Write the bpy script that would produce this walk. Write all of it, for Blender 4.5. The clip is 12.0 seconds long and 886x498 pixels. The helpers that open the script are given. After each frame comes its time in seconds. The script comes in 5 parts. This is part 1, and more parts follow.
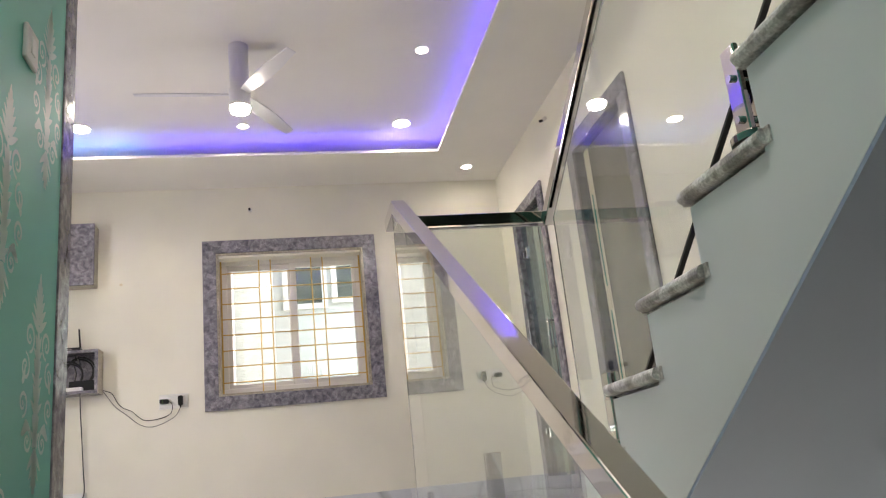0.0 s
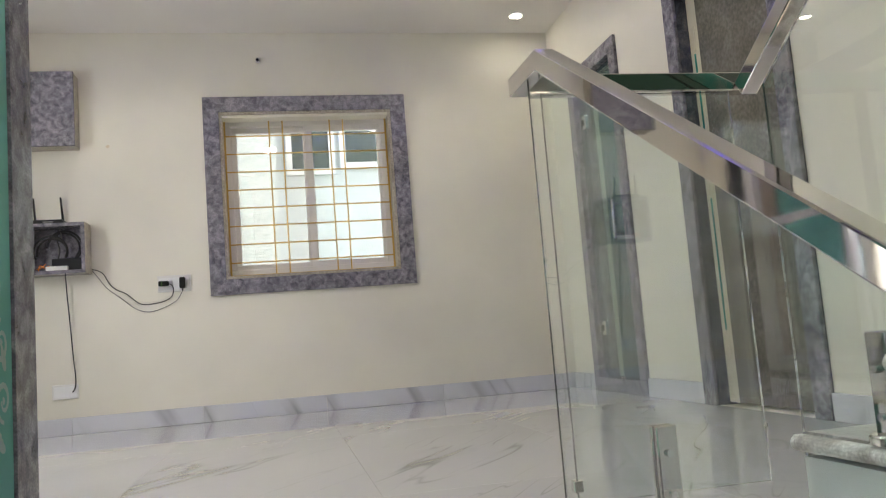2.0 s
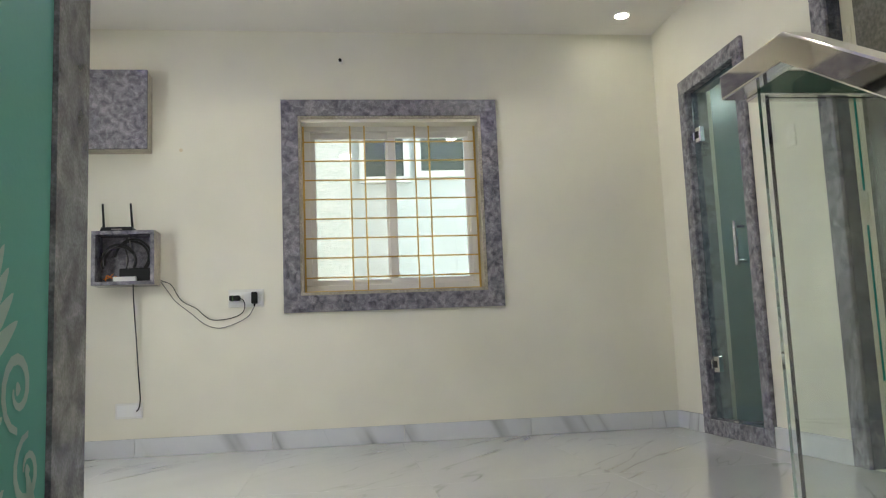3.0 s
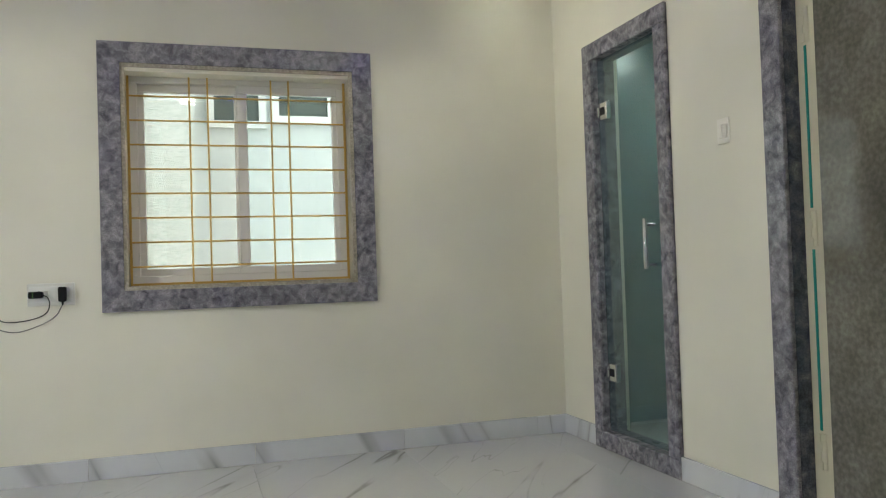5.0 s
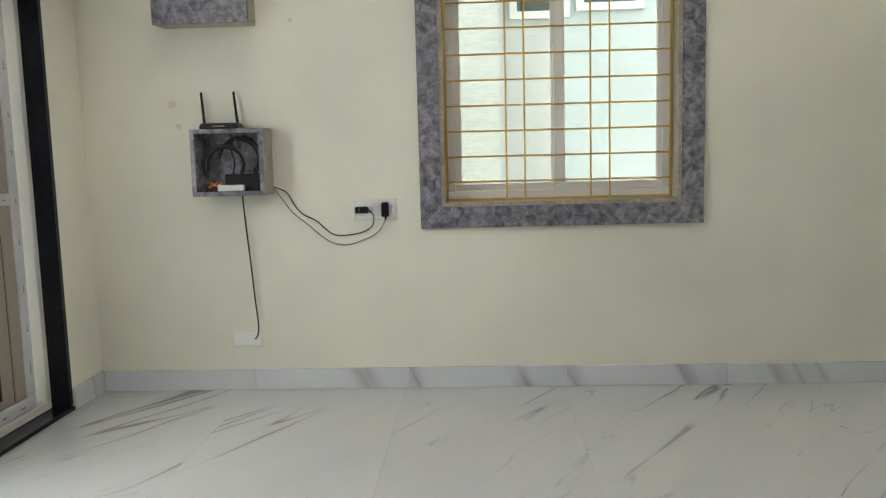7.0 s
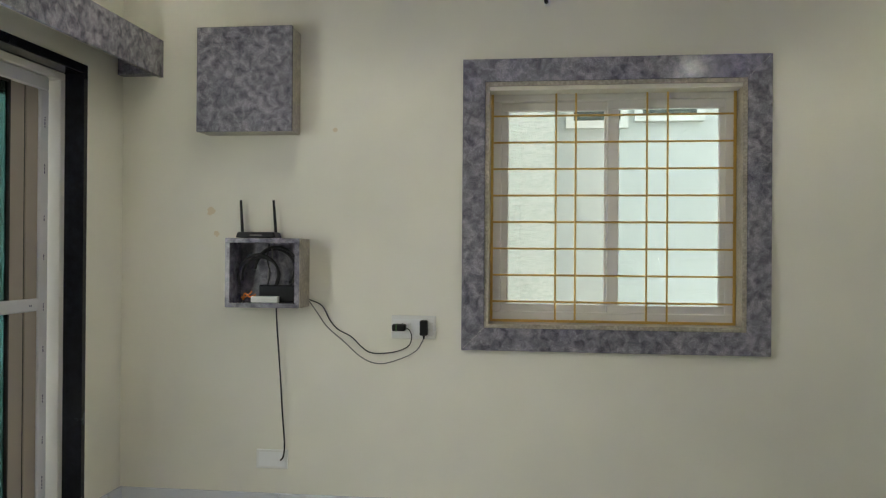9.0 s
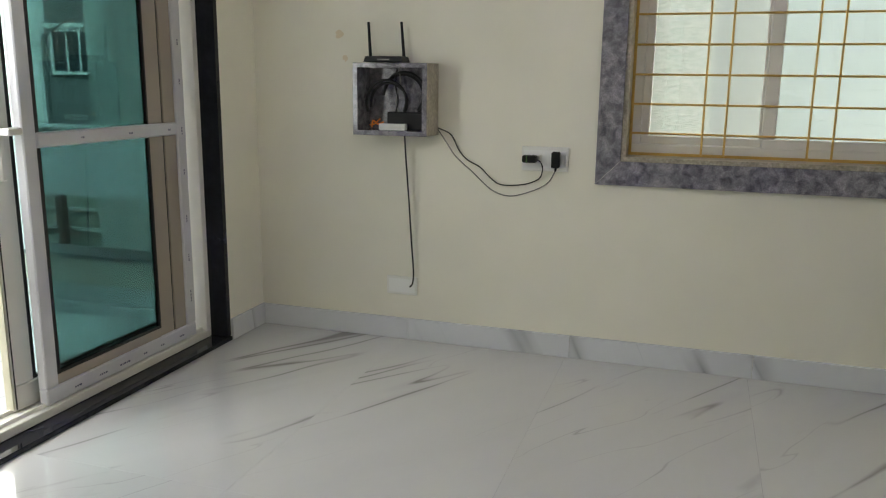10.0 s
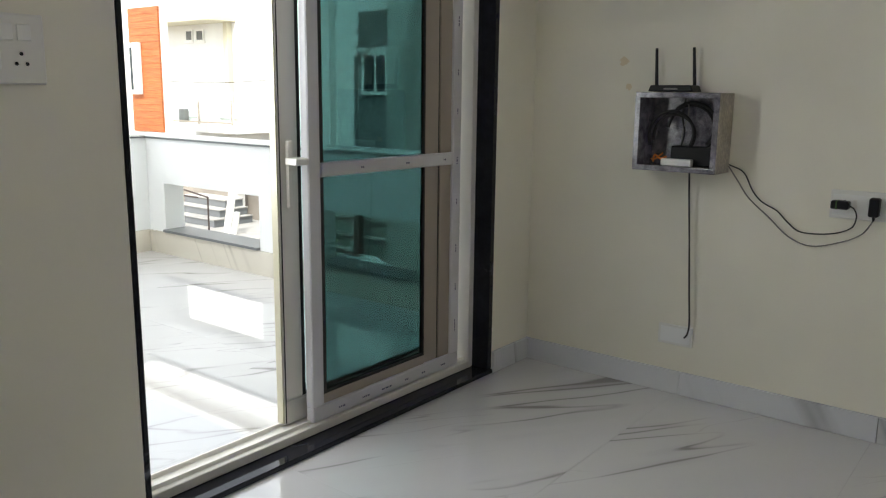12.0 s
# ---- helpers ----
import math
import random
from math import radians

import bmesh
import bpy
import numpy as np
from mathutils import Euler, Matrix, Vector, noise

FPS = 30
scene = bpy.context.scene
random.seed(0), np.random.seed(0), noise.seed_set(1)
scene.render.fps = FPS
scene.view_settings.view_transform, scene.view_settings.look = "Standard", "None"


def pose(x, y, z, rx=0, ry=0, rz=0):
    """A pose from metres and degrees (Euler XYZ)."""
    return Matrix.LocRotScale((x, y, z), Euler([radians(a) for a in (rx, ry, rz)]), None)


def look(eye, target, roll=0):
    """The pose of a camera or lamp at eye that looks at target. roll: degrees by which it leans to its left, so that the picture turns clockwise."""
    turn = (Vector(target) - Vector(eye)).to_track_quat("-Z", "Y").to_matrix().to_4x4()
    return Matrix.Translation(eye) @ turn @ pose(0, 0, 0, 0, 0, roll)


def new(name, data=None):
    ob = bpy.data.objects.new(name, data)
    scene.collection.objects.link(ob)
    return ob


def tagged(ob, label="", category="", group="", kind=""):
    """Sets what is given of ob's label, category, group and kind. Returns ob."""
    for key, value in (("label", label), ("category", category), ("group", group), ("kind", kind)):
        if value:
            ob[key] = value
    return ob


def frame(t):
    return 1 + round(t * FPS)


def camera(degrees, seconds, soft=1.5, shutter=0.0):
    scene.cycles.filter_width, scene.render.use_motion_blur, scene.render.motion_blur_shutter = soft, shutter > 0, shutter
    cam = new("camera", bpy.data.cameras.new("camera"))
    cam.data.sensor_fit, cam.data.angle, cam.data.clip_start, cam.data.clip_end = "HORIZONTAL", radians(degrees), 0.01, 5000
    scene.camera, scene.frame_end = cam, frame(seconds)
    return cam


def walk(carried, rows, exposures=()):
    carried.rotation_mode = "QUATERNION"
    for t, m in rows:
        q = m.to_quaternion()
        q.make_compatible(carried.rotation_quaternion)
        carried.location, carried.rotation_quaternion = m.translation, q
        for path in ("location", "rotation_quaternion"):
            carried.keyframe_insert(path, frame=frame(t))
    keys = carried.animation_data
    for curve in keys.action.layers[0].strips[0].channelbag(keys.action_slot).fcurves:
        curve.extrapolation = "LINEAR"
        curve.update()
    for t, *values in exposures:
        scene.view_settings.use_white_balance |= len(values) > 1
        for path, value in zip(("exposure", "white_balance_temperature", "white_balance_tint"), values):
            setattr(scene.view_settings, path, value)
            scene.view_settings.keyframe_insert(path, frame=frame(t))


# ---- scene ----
cam = camera(58.1, 12.0, soft=1.2)
PATH = [
    (0, (1.286, 0.158, 0.124), (1.676, 2.038, 0.683), -6.1),
    (0.5, (1.272, 0.392, 0.108), (1.694, 2.324, 0.402), -7.0),
    (1, (1.223, 0.628, 0.192), (1.719, 2.56, 0.345), -6.4),
    (1.5, (1.112, 0.857, 0.318), (1.666, 2.772, 0.481), -5.3),
    (2, (1.088, 1.045, 0.436), (1.493, 2.991, 0.653), -4.5),
    (2.5, (1.047, 1.26, 0.563), (1.304, 3.229, 0.803), -3.0),
    (2.7, (1.015, 1.366, 0.544), (1.265, 3.333, 0.8), -2.7),
    (4.3, (0.916, 2.026, 0.913), (1.395, 3.966, 0.995), -0.5),
    (4.5, (0.937, 2.083, 0.93), (1.484, 4.005, 0.995), -1.1),
    (5, (1.064, 2.258, 0.988), (1.666, 4.165, 1.035), -1.9),
    (5.5, (1.052, 2.352, 1.048), (1.547, 4.29, 1.067), -1.8),
    (6, (0.952, 2.455, 1.078), (1.277, 4.424, 0.957), -0.4),
    (6.5, (0.893, 2.515, 1.177), (1.058, 4.495, 0.951), 0.5),
    (7, (0.944, 2.569, 1.185), (0.844, 4.553, 0.95), -1.5),
    (7.5, (1.002, 2.578, 1.185), (0.718, 4.555, 1.08), -1.8),
    (7.7, (1.007, 2.582, 1.188), (0.685, 4.556, 1.175), -1.6),
    (9.3, (0.993, 2.873, 1.293), (0.766, 4.86, 1.299), 0.7),
    (9.5, (1.01, 2.906, 1.295), (0.77, 4.885, 1.139), 0.9),
    (10, (1.073, 2.986, 1.264), (0.476, 4.849, 0.849), 0.7),
    (10.5, (1.072, 3.008, 1.339), (0.17, 4.718, 0.826), 0.4),
    (11, (1.117, 3.052, 1.319), (0.078, 4.671, 0.769), 0.9),
    (11.5, (1.082, 3.129, 1.319), (-0.017, 4.718, 0.801), 1.4),
    (12, (1.01, 3.198, 1.321), (-0.197, 4.746, 0.938), 0.7),
]
EXPOSURES = [
    (0.0, 2.09, 6830, 18),
    (0.6, 2.2, 6780, 22),
    (1.4, 1.96, 6600, 23),
    (2.0, 1.88, 6530, 14),
    (2.5, 1.86, 6500, 9),
    (4.5, 1.63, 6500, 4),
    (5.5, 1.68, 6500, 5),
    (7.0, 1.72, 6600, 4),
    (7.7, 1.46, 6580, 6),
    (9.5, 1.38, 6610, 3),
    (10.0, 1.35, 6680, 5),
    (10.5, 0.65, 6560, 8),
    (11.0, 0.79, 6540, 7),
    (12.0, 0.85, 6510, 7),
]
walk(cam, [(t, look(eye, target, roll)) for t, eye, target, roll in PATH], EXPOSURES)

# ---------------------------------------------------------------- plan
XL, XR, YB = -1.06, 3.149, 6.555
YS = 2.62            # top nosing, hall side of the stairs
CEIL, RECESS = 2.644, 2.80
XG, XA, XU = 0.69, 1.66, 2.17   # wallpapered wall, lower flight's open side, upper flight's open side
RISE, RUN = 0.188, 0.276
LAND = -7 * RISE
TOP = 4.3

# ---------------------------------------------------------------- light
world = bpy.data.worlds.new("world")
scene.world = world
world.use_nodes = True
wn = world.node_tree
sky = wn.nodes.new("ShaderNodeTexSky")
sky.sky_type = "NISHITA"
sky.sun_disc = False
sky.sun_elevation = radians(50)
sky.sun_rotation = radians(152)
sky.dust_density = 2.5
wc = wn.nodes.new("ShaderNodeTexCoord")
wnoise = wn.nodes.new("ShaderNodeTexNoise")
wnoise.inputs["Scale"].default_value, wnoise.inputs["Detail"].default_value = 3.2, 7
wramp = wn.nodes.new("ShaderNodeValToRGB")
wramp.color_ramp.elements[0].position, wramp.color_ramp.elements[1].position = 0.47, 0.64
wramp.color_ramp.elements[0].color = (0.26, 0.26, 0.26, 1)
wmix = wn.nodes.new("ShaderNodeMix")
wmix.data_type = "RGBA"
wmix.inputs[7].default_value = (26.0, 25.9, 25.6, 1)
wn.links.new(wc.outputs["Generated"], wnoise.inputs["Vector"])
wn.links.new(wnoise.outputs[0], wramp.inputs[0])
wn.links.new(wramp.outputs[0], wmix.inputs[0])
wn.links.new(sky.outputs[0], wmix.inputs[6])
wn.links.new(wmix.outputs[2], wn.nodes["Background"].inputs[0])
wn.nodes["Background"].inputs[1].default_value = 0.115
sun = new("sun", bpy.data.lights.new("sun", "SUN"))
sun.data.energy, sun.data.angle, sun.data.color = 2.6, radians(0.5), (1.0, 0.97, 0.92)
sun.matrix_world = look((5, -9.5, 13), (0, 0, 0))


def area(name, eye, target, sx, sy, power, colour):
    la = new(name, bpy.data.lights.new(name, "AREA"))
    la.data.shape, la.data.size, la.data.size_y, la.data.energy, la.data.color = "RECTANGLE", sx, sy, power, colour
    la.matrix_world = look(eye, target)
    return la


# fill lamp added above the stairs to brighten them; no opening stands there
area("stair_fill_lamp", (1.05, 0.95, TOP - 0.06), (2.17, 1.6, 0.8), 0.9, 0.9, 19, (1.0, 0.98, 0.95))

area("terrace_daylight", (XL - 0.225, 4.775, 1.48), (XL + 2.0, 5.3, 1.35), 0.60, 1.05, 4.5, (0.95, 0.98, 1.0))

# ---------------------------------------------------------------- materials
def mat(name, colour, rough=0.5, metal=0.0):
    m = bpy.data.materials.new(name)
    m.use_nodes = True
    b = m.node_tree.nodes["Principled BSDF"]
    b.inputs["Base Color"].default_value = (*colour, 1)
    b.inputs["Roughness"].default_value = rough
    b.inputs["Metallic"].default_value = metal
    return m


def nodes(m):
    t = m.node_tree
    return t, t.nodes["Principled BSDF"]


def tex(t, kind, scale, detail=4.0, stretch=None, turn=0.0, offset=None):
    """A noise, wave or voronoi texture in object space."""
    c = t.nodes.new("ShaderNodeTexCoord")
    mp = t.nodes.new("ShaderNodeMapping")
    t.links.new(c.outputs["Object"], mp.inputs[0])
    mp.inputs["Rotation"].default_value = turn if isinstance(turn, tuple) else (0, 0, radians(turn))
    if offset is not None:
        t.links.new(offset, mp.inputs["Location"])
    st = t.nodes.new("ShaderNodeMapping")
    st.inputs["Scale"].default_value = stretch or (1, 1, 1)
    t.links.new(mp.outputs[0], st.inputs[0])
    n = t.nodes.new(kind)
    t.links.new(st.outputs[0], n.inputs["Vector"])
    n.inputs["Scale"].default_value = scale
    if "Detail" in n.inputs:
        n.inputs["Detail"].default_value = detail
    return n


def ramp(t, value, stops):
    r = t.nodes.new("ShaderNodeValToRGB")
    e = r.color_ramp.elements
    while len(e) < len(stops):
        e.new(0.5)
    for el, (p, c) in zip(e, stops):
        el.position, el.color = p, (*c, 1)
    t.links.new(value, r.inputs[0])
    return r.outputs[0]


def mix(t, fac, a, b, mode="MIX"):
    n = t.nodes.new("ShaderNodeMix")
    n.data_type, n.blend_type = "RGBA", mode
    for sock, v in ((n.inputs[0], fac), (n.inputs[6], a), (n.inputs[7], b)):
        if isinstance(v, (int, float)):
            sock.default_value = v
        elif isinstance(v, tuple):
            sock.default_value = (*v, 1)
        else:
            t.links.new(v, sock)
    return n.outputs[2]


def bump(t, b, value, strength, distance=0.002):
    n = t.nodes.new("ShaderNodeBump")
    n.inputs["Strength"].default_value, n.inputs["Distance"].default_value = strength, distance
    t.links.new(value, n.inputs["Height"])
    t.links.new(n.outputs[0], b.inputs["Normal"])


def paint(name, colour, rough=0.6, vary=0.06, bumps=0.12):
    m = mat(name, colour, rough)
    t, b = nodes(m)
    big = tex(t, "ShaderNodeTexNoise", 1.3, 3)
    fine = tex(t, "ShaderNodeTexNoise", 160, 3)
    dark = tuple(c * (1 - vary * 1.5) for c in colour)
    light = tuple(min(1, c * (1 + vary * 0.5)) for c in colour)
    t.links.new(ramp(t, big.outputs[0], [(0.3, dark), (0.7, light)]), b.inputs["Base Color"])
    bump(t, b, fine.outputs[0], bumps, 0.001)
    return m


def granite(name, stops, scale, rough, stretch=(1, 1, 1)):
    m = mat(name, stops[0][1], rough)
    t, b = nodes(m)
    cloud = tex(t, "ShaderNodeTexNoise", scale, 8, stretch)
    cloud.inputs["Distortion"].default_value = 0.5
    speck = tex(t, "ShaderNodeTexNoise", scale * 9, 3, stretch)
    base = ramp(t, cloud.outputs[0], stops)
    sp = ramp(t, speck.outputs[0], [(0.36, (0.74, 0.74, 0.74)), (0.55, (1, 1, 1)), (0.7, (1.22, 1.22, 1.22))])
    broad = tex(t, "ShaderNodeTexNoise", scale * 0.22, 5, stretch)
    broad.inputs["Distortion"].default_value = 0.8
    bc = ramp(t, broad.outputs[0], [(0.34, (0.86, 0.87, 0.89)), (0.5, (1, 1, 1)), (0.66, (1.10, 1.09, 1.09))])
    base = mix(t, 1.0, base, bc, "MULTIPLY")
    t.links.new(mix(t, 1.0, base, sp, "MULTIPLY"), b.inputs["Base Color"])
    rr = t.nodes.new("ShaderNodeMapRange")
    rr.inputs[3].default_value, rr.inputs[4].default_value = rough * 0.7, rough * 1.4
    t.links.new(speck.outputs[0], rr.inputs[0])
    t.links.new(rr.outputs[0], b.inputs["Roughness"])
    return m


def marble(name, base, vein, rough, turn=-55.0, amount=1.0, along=(0.28, 2.1, 1.0), wide=1.0):
    m = mat(name, base, rough)
    t, b = nodes(m)
    info = t.nodes.new("ShaderNodeObjectInfo")
    cm = t.nodes.new("ShaderNodeCombineXYZ")
    mul = t.nodes.new("ShaderNodeMath")
    mul.operation = "MULTIPLY"
    mul.inputs[1].default_value = 71.0
    t.links.new(info.outputs["Random"], mul.inputs[0])
    t.links.new(mul.outputs[0], cm.inputs[0])
    t.links.new(mul.outputs[0], cm.inputs[1])
    off = cm.outputs[0]

    def ridge(scale, stretch, width, detail, dist):
        n = tex(t, "ShaderNodeTexNoise", scale, detail, stretch, turn, off)
        n.inputs["Distortion"].default_value = dist
        n.inputs["Roughness"].default_value = 0.5
        s = t.nodes.new("ShaderNodeMath")
        s.operation = "SUBTRACT"
        s.inputs[1].default_value = 0.5
        t.links.new(n.outputs[0], s.inputs[0])
        a = t.nodes.new("ShaderNodeMath")
        a.operation = "ABSOLUTE"
        t.links.new(s.outputs[0], a.inputs[0])
        return ramp(t, a.outputs[0], [(0.0, (1, 1, 1)), (width * 0.3, (0.5, 0.5, 0.5)), (width, (0, 0, 0))])
    bold = ridge(0.95, along, 0.0075 * wide, 3.5, 0.08)
    halo = ridge(0.95, along, 0.035 * wide, 3.5, 0.08)
    gate = tex(t, "ShaderNodeTexNoise", 1.25, 3, None, 0, off)
    gated = mix(t, 1.0, bold, ramp(t, gate.outputs[0], [(0.43, (0, 0, 0)), (0.60, (1, 1, 1))]), "MULTIPLY")
    soft = mix(t, 1.0, halo, ramp(t, gate.outputs[0], [(0.48, (0, 0, 0)), (0.68, (0.32, 0.32, 0.32))]), "MULTIPLY")
    fine = ridge(1.7, along, 0.003, 3.5, 0.1)
    fine = mix(t, 1.0, fine, ramp(t, gate.outputs[0], [(0.36, (0.5, 0.5, 0.5)), (0.52, (0, 0, 0))]), "MULTIPLY")
    cloud = tex(t, "ShaderNodeTexNoise", 1.1, 4, along, turn, off)
    ground = ramp(t, cloud.outputs[0], [(0.35, tuple(c * 0.95 for c in base)), (0.6, base)])
    veins = mix(t, 1.0, mix(t, 1.0, gated, fine, "ADD"), soft, "ADD")
    fac = mix(t, amount, (0.0, 0.0, 0.0), veins)
    t.links.new(mix(t, fac, ground, vein), b.inputs["Base Color"])
    return m


def glass(name, colour, rough=0.0, ior=1.45):
    m = mat(name, colour, rough)
    t, b = nodes(m)
    b.inputs["Transmission Weight"].default_value = 1.0
    b.inputs["IOR"].default_value = ior
    return m


def emit(name, colour, strength):
    m = mat(name, (0.8, 0.8, 0.8), 0.4)
    t, b = nodes(m)
    b.inputs["Emission Color"].default_value = (*colour, 1)
    b.inputs["Emission Strength"].default_value = strength
    return m


def wood_slat(name):
    m = mat(name, (0.42, 0.12, 0.035), 0.5)
    t, b = nodes(m)
    n = tex(t, "ShaderNodeTexNoise", 3.0, 6, (1.0, 1.0, 22.0))
    t.links.new(ramp(t, n.outputs[0], [(0.3, (0.30, 0.075, 0.02)), (0.7, (0.55, 0.18, 0.055))]), b.inputs["Base Color"])
    return m


def brushed(name, colour, rough):
    m = mat(name, colour, rough, 1.0)
    t, b = nodes(m)
    n = tex(t, "ShaderNodeTexNoise", 6, 5)
    rr = t.nodes.new("ShaderNodeMapRange")
    rr.inputs[3].default_value, rr.inputs[4].default_value = rough * 0.5, rough * 1.9
    t.links.new(n.outputs[0], rr.inputs[0])
    t.links.new(rr.outputs[0], b.inputs["Roughness"])
    w = tex(t, "ShaderNodeTexNoise", 9, 3)
    bump(t, b, w.outputs[0], 0.05, 0.003)
    return m


M_WALL = paint("cream_wall_paint", (0.80, 0.77, 0.66), 0.55)
M_STAIRWALL = paint("pale_stair_paint", (0.70, 0.75, 0.75), 0.55)
# darker than the stair paint to hold the soffit's shade
M_SOFFIT = paint("shaded_soffit_paint", (0.33, 0.42, 0.56), 0.7)
M_CEIL = paint("white_ceiling_paint", (0.82, 0.79, 0.74), 0.7, 0.03)
M_FLOOR = marble("white_marble_tile", (0.53, 0.53, 0.535), (0.24, 0.235, 0.23), 0.008, -55.0, 1.0, (0.26, 1.75, 1.0))
nodes(M_FLOOR)[1].inputs["IOR"].default_value = 2.05
M_SKIRT = marble("white_marble_skirting", (0.66, 0.67, 0.70), (0.30, 0.30, 0.32), 0.12, (0, radians(28), 0), 1.0, (1.9, 1.0, 0.15), 4.0)
M_GROUT = mat("pale_grout", (0.60, 0.60, 0.60), 0.8)
M_TRIM = granite("lilac_grey_granite", [(0.32, (0.10, 0.098, 0.118)), (0.46, (0.19, 0.182, 0.215)), (0.58, (0.275, 0.262, 0.295)), (0.75, (0.39, 0.38, 0.41))], 27, 0.12)
M_REVEAL = granite("beige_stone_lining", [(0.35, (0.34, 0.30, 0.23)), (0.65, (0.48, 0.43, 0.35))], 9, 0.4)
M_BLACK = granite("black_veined_granite", [(0.30, (0.008, 0.009, 0.013)), (0.66, (0.014, 0.015, 0.022)), (0.71, (0.16, 0.17, 0.2)), (0.74, (0.015, 0.016, 0.022))], 3.2, 0.07)
nodes(M_BLACK)[1].inputs["Specular IOR Level"].default_value = 0.25
M_STEP = granite("dark_green_granite", [(0.34, (0.018, 0.030, 0.026)), (0.47, (0.055, 0.080, 0.070)), (0.58, (0.15, 0.185, 0.165)), (0.70, (0.36, 0.39, 0.36))], 105, 0.2, (1, 1, 1.2))
M_STEPTOP = granite("worn_grey_granite", [(0.32, (0.26, 0.25, 0.23)), (0.5, (0.44, 0.43, 0.40)), (0.7, (0.60, 0.59, 0.56))], 22, 0.35)
# lighter than the risers: the polished treads' glancing sheen is in the colour
M_TREADTOP = granite("sheen_lightened_granite", [(0.34, (0.06, 0.065, 0.058)), (0.48, (0.17, 0.175, 0.16)), (0.60, (0.28, 0.285, 0.265)), (0.72, (0.46, 0.46, 0.44))], 95, 0.16)
M_TREADEND = granite("plaster_smeared_granite", [(0.32, (0.36, 0.34, 0.31)), (0.45, (0.50, 0.48, 0.45)), (0.52, (0.72, 0.72, 0.69)), (0.7, (0.80, 0.80, 0.77))], 15, 0.5)
M_JAMB = granite("dark_blue_grey_granite", [(0.30, (0.05, 0.055, 0.08)), (0.48, (0.10, 0.108, 0.145)), (0.62, (0.15, 0.155, 0.19)), (0.75, (0.26, 0.26, 0.29))], 22, 0.2)
M_STEEL = brushed("polished_stainless_steel", (0.72, 0.69, 0.66), 0.035)
M_CHROME = brushed("chrome", (0.78, 0.78, 0.78), 0.12)
M_GLASS = glass("clear_railing_glass", (0.935, 0.978, 0.958))
M_STRIP = mat("teal_gap_light", (0.03, 0.26, 0.22), 0.15)
M_DOORGLASS = glass("green_tinted_door_glass", (0.60, 0.77, 0.78), 0.03)
M_PANE = glass("window_glass", (0.95, 0.98, 0.97))
M_TINT = glass("teal_tinted_glass", (0.066, 0.128, 0.125), 0.0, 1.3)
M_PALETINT = glass("pale_blue_tinted_glass", (0.87, 0.96, 0.965))
M_MIDTINT = glass("light_teal_tinted_glass", (0.66, 0.86, 0.87))
M_UPVC = paint("white_upvc", (0.74, 0.715, 0.665), 0.35, 0.05, 0.03)
M_FILM = paint("smudged_protective_film", (0.66, 0.65, 0.68), 0.3, 0.12, 0.05)
M_INK = mat("dark_blue_print", (0.10, 0.10, 0.17), 0.6)
M_GASKET = mat("black_rubber_gasket", (0.018, 0.016, 0.015), 0.7)
M_SEAL = paint("brown_sash_edge", (0.36, 0.31, 0.26), 0.5, 0.05, 0.03)
M_GOLD = mat("gold_painted_grille", (0.58, 0.37, 0.10), 0.42, 0.35)
M_WHITE = mat("white_plastic", (0.80, 0.80, 0.78), 0.3)
M_PLATE = mat("off_white_switch_plastic", (0.76, 0.75, 0.71), 0.35)
M_CREAMPL = mat("cream_switch_plastic", (0.80, 0.77, 0.69), 0.4)
M_BLACKPL = paint("black_plastic", (0.006, 0.006, 0.007), 0.45, 0.1, 0.1)
nodes(M_BLACKPL)[1].inputs["Specular IOR Level"].default_value = 0.25
M_CABLE = mat("black_cable_sheath", (0.008, 0.008, 0.008), 0.55)
M_ORANGE = mat("orange_fibre_lead", (0.75, 0.22, 0.03), 0.5)
M_GREYWIRE = mat("grey_cable_sheath", (0.20, 0.19, 0.18), 0.5)
M_TEAL = paint("teal_wallpaper", (0.15, 0.52, 0.43), 0.5, 0.05, 0.2)
# shadowed teal wallpaper as a dark green, for what the handrail mirrors
M_DEEP = paint("shaded_stair_green", (0.045, 0.075, 0.05), 0.6, 0.1)
M_NEARPANE = mat("grey_obscured_pane", (0.07, 0.085, 0.08), 0.15)
M_MOTIF = paint("pale_damask_print", (0.52, 0.70, 0.62), 0.4, 0.12, 0.2)
M_LAMINATE = granite("grey_brown_laminate", [(0.3, (0.115, 0.108, 0.088)), (0.5, (0.15, 0.14, 0.115)), (0.7, (0.19, 0.18, 0.15))], 6, 0.05)
nodes(M_LAMINATE)[1].inputs["IOR"].default_value = 1.6
M_EDGING = mat("cream_edge_band", (0.62, 0.58, 0.44), 0.5)
M_LAMP = emit("lit_lamp_diffuser", (1.0, 0.95, 0.83), 37)
M_SPOT = emit("lit_spot_diffuser", (1.0, 0.95, 0.83), 22)
M_BATHLAMP = emit("bathroom_fill_glow", (1.0, 0.97, 0.9), 17)
M_LED = emit("violet_led_strip", (0.09, 0.05, 1.0), 3.0)
M_LEDCYAN = emit("cyan_led_strip", (0.05, 0.30, 1.0), 2.8)
M_FAN = paint("grey_white_fan_enamel", (0.66, 0.65, 0.68), 0.4, 0.03, 0.03)
M_ROUGHCAST = mat("white_roughcast", (0.80, 0.80, 0.76), 0.9)
_t, _b = nodes(M_ROUGHCAST)
_n = tex(_t, "ShaderNodeTexNoise", 22, 6, (1, 1, 2.5))
